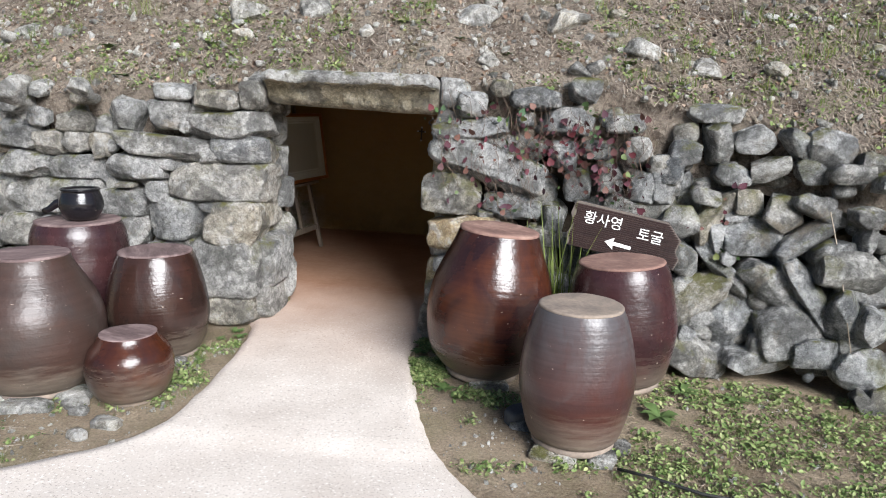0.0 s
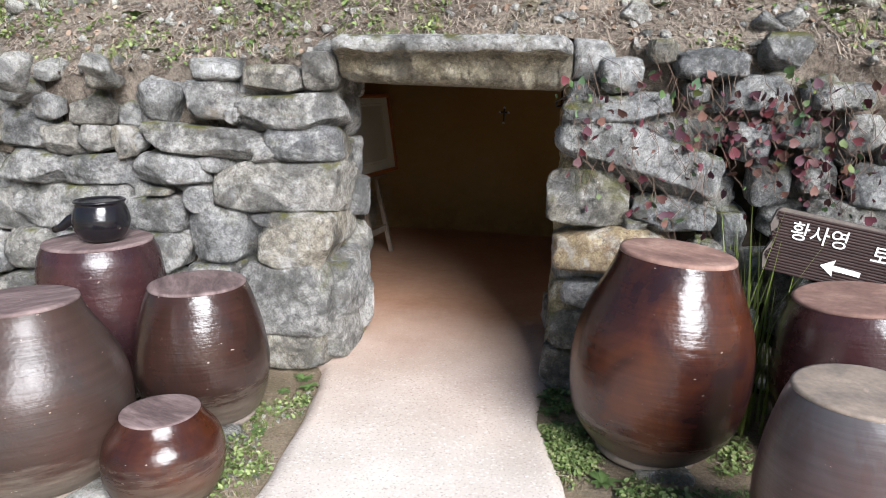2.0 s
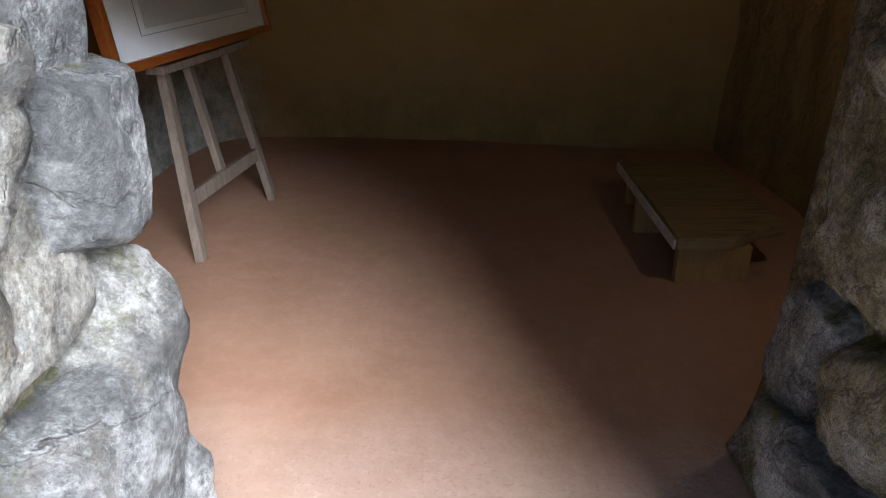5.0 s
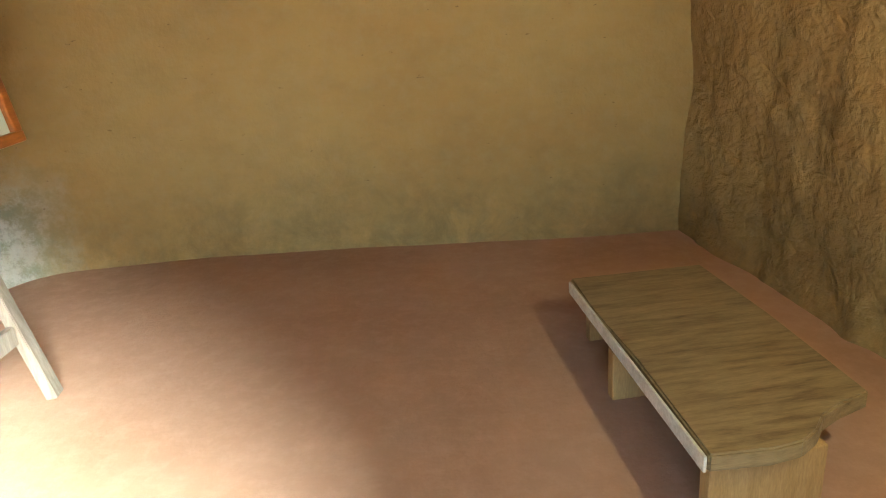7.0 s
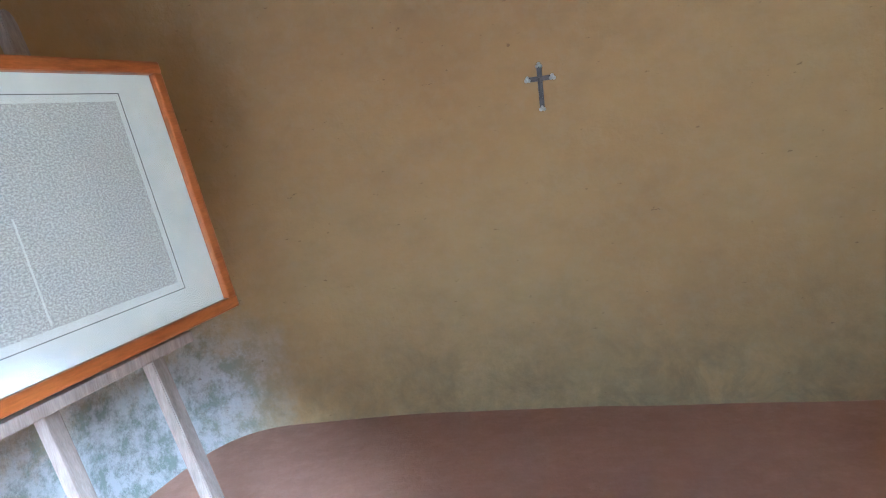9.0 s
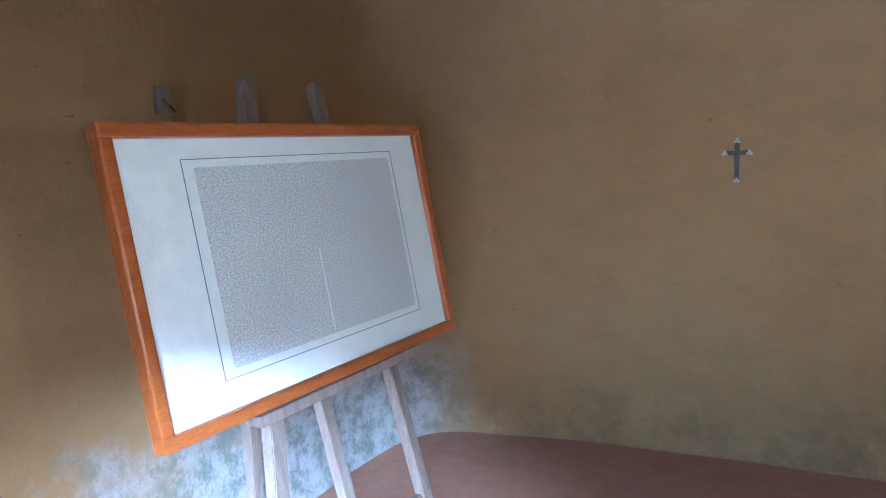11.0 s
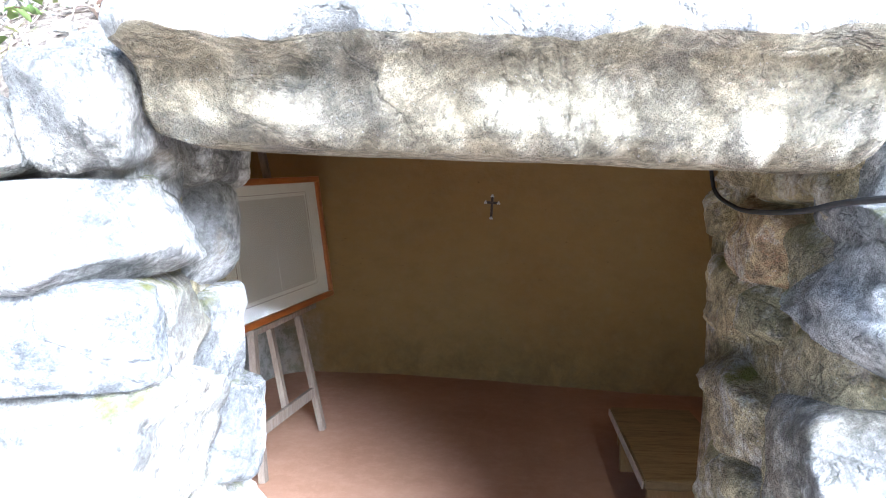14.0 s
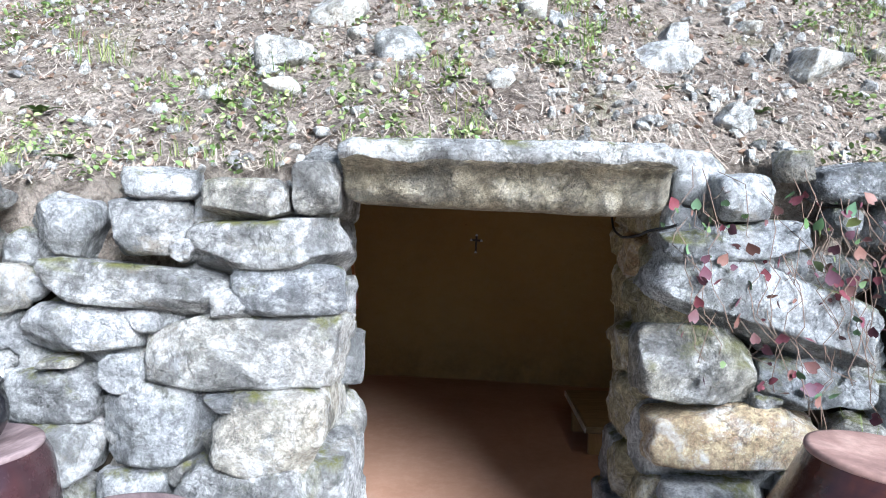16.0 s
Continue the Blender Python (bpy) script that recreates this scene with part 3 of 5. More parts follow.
def clay_wall(name, line, z0, z1, thick, material, lump, label, lean=0.0, steps=0.06, rounds=0):
    """A clay wall whose uneven inner face runs along a plan line (the room to its left)."""
    pts = [Vector((*p, 0)) for p in line]
    for _ in range(rounds):
        pts = [pts[0]] + [a.lerp(b, f) for a, b in zip(pts, pts[1:]) for f in (0.25, 0.75)] + [pts[-1]]
    run = [0.0]
    for a, b in zip(pts, pts[1:]):
        run.append(run[-1] + (b - a).length)
    nu, nv = max(2, int(run[-1] / steps)), max(2, int((z1 - z0) / steps))
    at = np.linspace(0, run[-1], nu + 1)
    px, py = np.interp(at, run, [p.x for p in pts]), np.interp(at, run, [p.y for p in pts])
    tx, ty = np.gradient(px), np.gradient(py)
    verts = []
    for j in range(nv + 1):
        z = z0 + (z1 - z0) * j / nv
        for i in range(nu + 1):
            x, y = px[i], py[i]
            k = math.hypot(tx[i], ty[i])
            q = n3(x * 1.1 + 5, y * 1.1, z * 1.1) + 0.5 * n3(x * 3, y * 3, z * 2.2 + 9)
            if lump > 0.03:
                q += 0.5 * n3(x * 5, y * 5, z * 2.2) + 0.4 * abs(n3(x * 9, y * 9, z * 6)) + 0.12 * n3(x * 16, y * 16, z * 14)
            q = lump * q + 0.05 * math.exp(-max(0, z) / 0.08) + lean * z
            verts.append((x - ty[i] / k * q, y + tx[i] / k * q, z))
    w, base = nu + 1, (nu + 1) * (nv + 1)
    faces = [(j * w + i, j * w + i + 1, (j + 1) * w + i + 1, (j + 1) * w + i) for j in range(nv) for i in range(nu)]
    for z in (z0, z1):
        for i in range(nu + 1):
            k = math.hypot(tx[i], ty[i])
            verts.append((px[i] + ty[i] / k * thick, py[i] - tx[i] / k * thick, z))
    top = base + w
    for i in range(nu):
        faces += [(base + i + 1, base + i, top + i, top + i + 1), (nv * w + i, nv * w + i + 1, top + i + 1, top + i), (i + 1, i, base + i, base + i + 1)]
    faces += [[base] + [j * w for j in range(nv + 1)] + [top], [base + nu, top + nu] + [j * w + nu for j in range(nv, -1, -1)]]
    return obj(name, mesh_from(name, verts, faces), material, None, label, "wall", kind="structure")


clay_wall("wall_back", [(1.15, 8.34), (-0.3, 8.58), (-1.55, 8.80), (-2.20, 8.78), (-2.35, 8.1), (-2.37, 7.2), (-2.38, 6.05)], -0.06, 2.25, 0.3, PLASTER, 0.02,
          "ochre clay-plastered wall rounding a corner, mouldy low down, grey-white low at its left end", 0.0, 0.05, 3)
clay_wall("wall_left", [(-2.37, 6.06), (-2.36, 5.3)], -0.06, 1.86, 0.3, PLASTER, 0.02, "ochre clay-plastered side wall near the doorway")
clay_wall("wall_right", [(1.00, 5.55), (0.94, 7.2), (0.86, 8.75)], -0.06, 2.2, 0.3, PLASTER_ROUGH, 0.045, "lumpy hand-daubed clay side wall", 0.02, 0.028)
clay_wall("wall_front_left", [(-2.5, 5.38), (-1.46, 5.36)], -0.06, 1.84, 0.2, PLASTER, 0.02, "ochre clay wall beside the doorway inside")
clay_wall("wall_front_right", [(0.24, 5.75), (1.15, 5.75)], -0.06, 2.02, 0.2, PLASTER, 0.02, "ochre clay wall beside the doorway inside")
clay_wall("wall_front_top", [(-1.5, 5.46), (0.3, 5.46)], 1.72, 1.9, 0.1, PLASTER, 0.02, "ochre clay wall over the doorway inside")
cy, cz = [5.25, 5.6, 6.3, 7.0, 8.2, 9.3], [1.80, 1.90, 2.16, 2.22, 2.22, 2.22]
xs, ys = list(np.arange(-2.8, 1.6, 0.15)), list(np.arange(5.25, 9.3, 0.1))
low, lf = sheet(xs, ys, lambda x, y: float(np.interp(y, cy, cz)) + 0.015 * n3(x * 2, y * 2))
k = len(low)
ceil_me = mesh_from("ceiling", low + [(x, y, z + 0.08) for x, y, z in low], [f[::-1] for f in lf] + [tuple(i + k for i in f) for f in lf])
obj("ceiling", ceil_me, PLASTER, None, "low ochre clay ceiling", "ceiling", kind="structure")

# ---- stone walls ----
# x, z, width, height, tilt of each face stone
LEFT_STONES_a = [
    (-2.18, 1.48, 0.23, 0.25, 0), (-1.88, 1.5, 0.33, 0.23, 0), (-1.84, 1.66, 0.31, 0.13, 0),
    (-1.51, 1.6, 0.34, 0.17, 0), (-1.25, 1.65, 0.18, 0.21, 0), (-3.04, 1.55, 0.2, 0.17, 0),
    (-3.02, 1.33, 0.33, 0.27, 0), (-2.79, 1.28, 0.24, 0.2, 0), (-2.6, 1.28, 0.21, 0.18, 0),
    (-2.6, 1.43, 0.25, 0.17, 0), (-2.84, 1.46, 0.14, 0.15, 0), (-2.5, 1.6, 0.19, 0.1, 0),
    (-2.42, 1.26, 0.14, 0.2, 0), (-1.91, 1.26, 0.77, 0.18, -6), (-1.39, 1.44, 0.59, 0.2, 0),
    (-1.74, 1.41, 0.1, 0.1, 0), (-1.54, 1.22, 0.19, 0.13, 0), (-1.23, 1.26, 0.46, 0.21, 0),
]
LEFT_STONES_b = [
    (-3.01, 1.11, 0.46, 0.21, 0), (-2.61, 1.1, 0.41, 0.19, 0), (-2.14, 1.11, 0.47, 0.2, -5),
    (-1.9, 1.15, 0.14, 0.11, 0), (-2.78, 0.89, 0.69, 0.28, 0), (-1.5, 1.03, 0.76, 0.31, 0),
    (-2.22, 0.99, 0.16, 0.04, 0), (-1.98, 0.94, 0.18, 0.17, 0), (-2.27, 0.86, 0.37, 0.22, 0),
    (-1.59, 0.85, 0.16, 0.07, 0), (-1.87, 0.75, 0.43, 0.34, 0), (-1.43, 0.73, 0.44, 0.34, 0),
    (-3.11, 0.62, 0.35, 0.28, 0), (-2.76, 0.61, 0.35, 0.26, 0), (-2.25, 0.64, 0.35, 0.26, 0),
    (-1.53, 0.39, 0.59, 0.45, 0), (-1.5, 0.12, 0.48, 0.35, 0), (-2.37, 0.38, 0.47, 0.26, 0),
]
LEFT_STONES_c = [
    (-1.97, 0.42, 0.31, 0.31, 0), (-2.96, 0.34, 0.71, 0.26, 0), (-1.95, 0.11, 0.48, 0.31, 0),
    (-2.5, 0.08, 0.6, 0.32, 0), (-3.1, 0.05, 0.62, 0.32, 0), (-3.4, 0.86, 0.49, 0.26, 0),
    (-3.47, 0.59, 0.42, 0.29, 0), (-3.42, 1.33, 0.44, 0.24, 0), (-3.44, 1.1, 0.4, 0.2, 0),
    (-3.34, 1.55, 0.39, 0.15, 0), (-3.54, 0.3, 0.45, 0.29, 0),
]
MID_STONES_a = [
    (0.4, 1.23, 0.86, 0.26, -19), (0.16, 1.01, 0.42, 0.29, 0), (0.57, 0.94, 0.40, 0.20, 0),
    (0.31, 0.73, 0.64, 0.27, 0), (0.25, 0.495, 0.42, 0.18, 0), (0.10, 0.30, 0.24, 0.22, 0),
    (0.28, 1.47, 0.55, 0.16, 0), (0.29, 1.63, 0.21, 0.18, 0), (0.48, 1.74, 0.16, 0.12, 0),
    (0.71, 1.68, 0.36, 0.17, 0), (0.9, 1.53, 0.39, 0.22, 0), (1.03, 1.74, 0.23, 0.18, 0),
    (0.87, 0.87, 0.16, 0.19, 0), (0.80, 0.74, 0.30, 0.18, 0), (0.40, 0.885, 0.12, 0.07, 0),
    (1.23, 1.18, 0.19, 0.26, 0), (0.65, 1.54, 0.13, 0.11, 0), (1.02, 1.11, 0.19, 0.23, 0),
]
MID_STONES_b = [
    (0.92, 1.31, 0.2, 0.2, 0), (1.31, 1.53, 0.26, 0.14, 0), (1.13, 1.35, 0.2, 0.14, 0),
    (1.4, 1.35, 0.19, 0.21, 0), (1.44, 1.12, 0.2, 0.23, 0), (1.59, 1.24, 0.18, 0.23, 0),
    (0.71, 0.93, 0.16, 0.13, 0), (0.13, 0.07, 0.36, 0.30, 0), (0.60, 0.50, 0.28, 0.22, 0),
    (0.78, 0.61, 0.27, 0.26, 0), (1.06, 0.64, 0.29, 0.28, 0), (0.49, 0.29, 0.39, 0.31, 0),
    (0.87, 0.34, 0.38, 0.31, 0), (1.34, 0.92, 0.3, 0.27, 0), (1.56, 1.14, 0.18, 0.25, 0),
]
RIGHT_STONES_a = [
    (1.88, 0.97, 0.39, 0.15, 55), (1.68, 0.93, 0.21, 0.2, 35), (1.69, 0.69, 0.26, 0.18, -55),
    (1.94, 0.64, 0.43, 0.12, -46), (2.11, 0.84, 0.34, 0.28, 0), (1.91, 0.83, 0.13, 0.18, 0),
    (2.22, 0.58, 0.39, 0.21, -30), (1.77, 0.41, 0.55, 0.25, 40), (2.03, 0.31, 0.49, 0.31, 20),
    (2.34, 0.33, 0.38, 0.34, 10), (2.41, 0.55, 0.45, 0.14, -60), (1.79, 0.09, 0.44, 0.21, -30),
    (2.39, 0.86, 0.37, 0.15, 32), (2.27, 1.01, 0.23, 0.22, -20), (2.07, 1.07, 0.16, 0.15, 0),
    (2.01, 0.97, 0.15, 0.1, 10),
]
RIGHT_STONES_b = [
    (2.4, 1.08, 0.21, 0.12, -20), (2.6, 0.71, 0.36, 0.24, 0), (2.59, 0.44, 0.19, 0.32, 0),
    (2.71, 0.41, 0.16, 0.22, 0), (2.47, 0.2, 0.3, 0.18, 0), (2.14, 0.09, 0.4, 0.15, 0),
    (2.15, 0.2, 0.09, 0.14, 0), (1.73, 0.23, 0.11, 0.09, -20), (1.81, 0.32, 0.17, 0.11, 20),
    (2.54, 0.8, 0.28, 0.16, 0), (2.67, 0.9, 0.08, 0.15, 0), (2.67, 1.04, 0.18, 0.12, 0),
    (1.96, 0.72, 0.11, 0.1, 0), (2.3, 0.7, 0.09, 0.08, 0), (1.82, 1.09, 0.17, 0.1, -10),
]
RIGHT_STONES_c = [
    (1.88, 1.61, 0.35, 0.13, 0), (1.88, 1.42, 0.26, 0.13, -80), (2.08, 1.45, 0.22, 0.17, 15),
    (2.31, 1.45, 0.2, 0.11, -50), (2.48, 1.43, 0.24, 0.2, -15), (1.97, 1.23, 0.21, 0.14, -10),
    (2.18, 1.28, 0.23, 0.12, 25), (2.4, 1.29, 0.17, 0.15, 5), (2.58, 1.28, 0.25, 0.12, 0),
    (2.77, 1.24, 0.16, 0.13, 0), (1.54, 1.27, 0.16, 0.15, 20), (1.68, 1.36, 0.18, 0.16, -10),
    (2.67, 1.36, 0.13, 0.11, -20), (2.68, 0.15, 0.26, 0.23, 20), (2.71, -0.06, 0.26, 0.09, -60),
    (2.79, 0.01, 0.16, 0.17, -10), (1.59, 1.13, 0.17, 0.17, -20),
]
# x, y, width of the larger rocks on the slope
SLOPE_ROCKS = [
    (0.91, 5.53, 0.34), (0.24, 5.59, 0.32), (1.47, 5.2, 0.24), (1.0, 4.98, 0.18), (-0.99, 5.5, 0.26), (-0.56, 5.26, 0.15),
    (0.01, 4.94, 0.09), (0.36, 5.03, 0.17), (-1.56, 5.56, 0.29), (-1.53, 5.3, 0.16), (-3.06, 5.41, 0.19), (-3.55, 5.45, 0.17),
    (-3.44, 5.5, 0.2), (-2.9, 4.83, 0.2), (-2.34, 4.47, 0.2), (-2.8, 4.4, 0.25), (-0.32, 5.13, 0.09), (1.86, 5.07, 0.21),
    (0.63, 5.58, 0.11), (0.76, 5.63, 0.14), (1.09, 5.37, 0.1), (0.48, 5.15, 0.09), (1.27, 5.41, 0.09), (-0.35, 6.0, 0.22),
    (-1.4, 6.04, 0.3), (0.34, 5.83, 0.19), (0.93, 5.7, 0.16), (0.8, 6.0, 0.15), (-1.88, 5.39, 0.11), (-1.51, 5.02, 0.1),
]


rng = np.random.default_rng(5)


def core_wall(name, outline, z0, tops, label):
    """The earth-packed core behind face stones, on a plan outline."""
    k = len(outline)
    verts = [(x, y, z0) for x, y in outline] + [(x, y, z) for (x, y), z in zip(outline, tops)]
    faces = [tuple(range(k))[::-1], tuple(range(k, 2 * k))] + [(i, (i + 1) % k, (i + 1) % k + k, i + k) for i in range(k)]
    return obj(name, mesh_from(name, verts, faces, False), SHADE_EARTH, None, label, "wall", kind="structure")


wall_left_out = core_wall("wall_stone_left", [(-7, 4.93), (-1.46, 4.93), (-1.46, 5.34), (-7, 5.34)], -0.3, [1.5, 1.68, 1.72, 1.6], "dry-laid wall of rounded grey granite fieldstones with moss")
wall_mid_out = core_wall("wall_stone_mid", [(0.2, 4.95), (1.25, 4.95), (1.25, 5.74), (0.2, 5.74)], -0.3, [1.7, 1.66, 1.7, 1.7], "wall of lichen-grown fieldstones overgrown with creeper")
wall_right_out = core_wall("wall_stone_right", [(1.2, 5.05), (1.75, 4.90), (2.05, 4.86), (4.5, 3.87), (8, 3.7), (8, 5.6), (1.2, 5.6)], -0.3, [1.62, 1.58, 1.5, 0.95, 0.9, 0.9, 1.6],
                           "rubble wall of angular tilted grey fieldstones")


def face_stones(rows, holder, material, angular, special=None):
    for i, (x, z, w, h, tilt) in enumerate(rows):
        d = min(0.45, max(0.16, 0.55 * (w + h)))
        grid = 18 if w * h > 0.05 else 13
        if angular:
            me = split_stone(rng, w * 1.10, d, h * 1.10, grid, int(rng.integers(5, 8)))
        else:
            block = w * h > 0.10
            me = boulder(rng, w * (1.02 if block else 0.985), d, h * (1.02 if block else 0.985), grid, 7.0 if block else 5.0, 9, 0.05, (0.80, 1.0) if block else (0.70, 0.95))
        if -1.6 < x and x + w / 2 > -1.14 and x < 0:
            x = -1.14 - w / 2
        y = wall_y(x, z) + d / 2 - rng.uniform(0.02, 0.07)
        m = material
        if special and i in special:
            m = special[i]
        obj("stone", me, m, holder, at=pose(x, y, z, rng.uniform(-5, 5), -tilt + rng.uniform(-2, 2), rng.uniform(-5, 5)))


face_stones(LEFT_STONES_a + LEFT_STONES_b + LEFT_STONES_c, wall_left_out, STONE, False)
face_stones(MID_STONES_a + MID_STONES_b, wall_mid_out, STONE_DARK, False, {3: STONE_WARM, 4: STONE, 14: STONE})
face_stones(RIGHT_STONES_a + RIGHT_STONES_b + RIGHT_STONES_c, wall_right_out, STONE_DARK, True)


def chinking(count, x0, x1, holder, material):
    """Small wedge stones in the joints."""
    for _ in range(count):
        x = rng.uniform(x0, x1)
        z = rng.uniform(0.0, float(np.interp(x, TOP_X, TOP_Z)) - 0.12)
        s = rng.uniform(0.05, 0.13)
        obj("stone", boulder(rng, s * 1.4, s, s, 4, 3.5, 8, 0.05), material, holder, at=pose(x, wall_y(x, z) + 0.10, z, *rng.uniform(-40, 40, 3)))


def filling(count, x0, x1, holder, material, setback=0.26):
    """Half-hidden stones set back between the face stones."""
    for _ in range(count):
        x = rng.uniform(x0, x1)
        z = rng.uniform(0.05, float(np.interp(x, TOP_X, TOP_Z)) - 0.08)
        s = rng.uniform(0.16, 0.28)
        obj("stone", boulder(rng, s * 1.3, s, s, 7, 6.0, 10, 0.05, (0.6, 0.9)), material, holder, at=pose(x, wall_y(x, z) + setback, z, *rng.uniform(-35, 35, 3)))


filling(64, -3.6, -1.5, wall_left_out, STONE, 0.19)
filling(26, 1.25, 3.2, wall_right_out, STONE_DARK)
filling(30, 0.3, 1.7, wall_mid_out, STONE_DARK, 0.2)
chinking(60, -3.5, -1.4, wall_left_out, STONE)
chinking(36, 0.2, 1.3, wall_mid_out, STONE_DARK)
chinking(70, 1.3, 3.2, wall_right_out, STONE_DARK)


clay_wall("wall_jamb_right", [(0.035, 4.97), (0.03, 5.76)], -0.06, 1.60, 0.12, STONE_MOSSY, 0.03, "ochre mossy clay packed between the stones of the passage", -0.03, 0.035)
clay_wall("wall_jamb_left", [(-1.26, 5.37), (-1.26, 4.98)], -0.06, 1.62, 0.15, STONE_MOSSY, 0.03, "clay packed between the stones of the passage", steps=0.04)

# stones up both sides of the passage
for y, z, w, h, face in ((5.08, 0.10, 0.62, 0.32, -1.18), (5.10, 0.42, 0.56, 0.42, -1.14), (5.12, 0.80, 0.50, 0.40, -1.22), (4.98, 0.98, 0.34, 0.28, -1.23), (5.20, 1.12, 0.3, 0.30, -1.18),
                         (5.0, 1.22, 0.40, 0.26, -1.19), (5.22, 1.40, 0.3, 0.26, -1.18), (5.0, 1.48, 0.42, 0.26, -1.21),
                         (5.16, 1.60, 0.22, 0.18, -1.16), (4.95, 1.62, 0.22, 0.18, -1.17), (5.30, 1.60, 0.2, 0.2, -1.17), (5.27, 0.24, 0.26, 0.36, -1.13), (5.28, 0.60, 0.24, 0.30, -1.14), (5.27, 0.93, 0.24, 0.28, -1.14)):
    obj("stone", boulder(rng, 0.4, w, h * 1.06, 13, 5.0, 8, 0.05), STONE, wall_left_out, at=pose(face - 0.2, y, z, rng.uniform(-4, 4), rng.uniform(-3, 3), rng.uniform(-4, 4)))
for y, z, w, h, face in ((5.0, 0.10, 0.44, 0.32, -0.05), (5.42, 0.12, 0.46, 0.34, -0.07), (4.98, 0.38, 0.36, 0.28, -0.03), (5.36, 0.42, 0.40, 0.30, -0.03), (5.60, 0.40, 0.26, 0.28, -0.02), (5.0, 0.66, 0.36, 0.30, -0.02),
                         (5.34, 0.71, 0.38, 0.30, -0.02), (5.60, 0.68, 0.26, 0.28, 0.0), (5.02, 0.93, 0.38, 0.28, -0.01), (5.40, 0.98, 0.44, 0.26, -0.03), (4.98, 1.17, 0.34, 0.22, 0.0), (5.27, 1.20, 0.30, 0.20, 0.0),
                         (5.54, 1.20, 0.32, 0.22, 0.01), (5.0, 1.36, 0.36, 0.20, 0.01), (5.38, 1.39, 0.42, 0.22, 0.0), (5.62, 1.40, 0.22, 0.2, 0.01), (4.96, 1.53, 0.30, 0.18, 0.02), (5.26, 1.56, 0.34, 0.16, 0.01), (5.54, 1.56, 0.30, 0.16, 0.02)):
    obj("stone", boulder(rng, 0.4, w * 1.06, h * 1.1, 13, 5.0, 11, 0.06), STONE_WARM if abs(z - 1.39) < 0.01 else STONE_MOSSY if z > 0.9 or rng.uniform() < 0.4 else STONE, wall_mid_out,
        at=pose(face + 0.2, y, z, rng.uniform(-9, 9), rng.uniform(-4, 4), rng.uniform(-6, 6)))
for x, z, w, h in ((0.15, 1.70, 0.24, 0.22), (0.13, 1.5, 0.2, 0.2), (-1.22, 1.74, 0.2, 0.16)):
    obj("stone", boulder(rng, w, 0.3, h, 7, 5.0, 8, 0.05), STONE_DARK, wall_mid_out, at=pose(x, 4.93, z, 0, rng.uniform(-10, 10), 0))

# lintel: one long split slab, and a rougher one behind it
verts, faces = [], []
section = [(5.06, 1.58), (5.06, 1.79), (4.90, 1.82), (4.70, 1.825), (4.645, 1.81), (4.625, 1.78), (4.635, 1.745), (4.70, 1.725), (4.735, 1.695), (4.75, 1.655), (4.77, 1.615), (4.81, 1.578), (4.93, 1.568)]
NX = 130
for i in range(NX + 1):
    x = -1.165 + 1.22 * i / NX
    e = min(1, 0.3 + i / 8, (NX - i) / 6)
    chip = 0.05 * n3(x * 3.1, 4.0) + 0.03 * n3(x * 8, 1.0)
    for k, (y, z) in enumerate(section):
        y2, z2 = y, z
        if 6 <= k <= 11:
            y2 += 0.5 * chip + 0.03 * n3(x * 5, k * 0.6, 3) + 0.035 * n3(x * 15, k * 1.1, 5) + 0.015 * n3(x * 34, k * 2.1, 5)
            z2 += 0.5 * chip * (k in (6, 7, 8)) + 0.02 * n3(x * 7, k, 8) * (k < 10) + 0.008 * n3(x * 21, k, 8)
        z2 += 0.006 * n3(x * 4, y * 4, 2) + -0.012 * (k == 0) + (x + 0.54) * (-0.04 if k == 0 or k >= 8 else -0.012)
        y2 += 0.012 * n3(x * 5, z * 9, 1)
        c = 4.86, 1.71
        s = 0.55 + 0.45 * e ** 0.5
        verts.append((x + (0.05 * (1.82 - z) * 4 if i == 0 else 0), c[0] + (y2 - c[0]) * s, c[1] + (z2 - c[1]) * s))
w = len(section)
faces = [(i * w + k, i * w + (k + 1) % w, (i + 1) * w + (k + 1) % w, (i + 1) * w + k) for i in range(NX) for k in range(w)]
faces += [tuple(range(w))[::-1], tuple(NX * w + k for k in range(w))]
lint = mesh_from("lintel", verts, [f[::-1] for f in faces])
lint.materials.append(STONE)
lint.materials.append(STONE_BROWN)
for i in range(NX * w):
    lint.polygons[i].material_index = int(6 <= i % w <= 12)
obj("lintel", lint, STONE, None, "long split granite slab bridging the doorway, broken along its lower front", "lintel", kind="structure")
obj("lintel", boulder(rng, 1.6, 0.42, 0.2, 18, 9.0, 4, 0.03), STONE_BOUNCE_LIT, None, "rough inner roof slab of the passage", "lintel", kind="structure", at=pose(-0.6, 5.25, 1.70, 0, 2.9, 0))


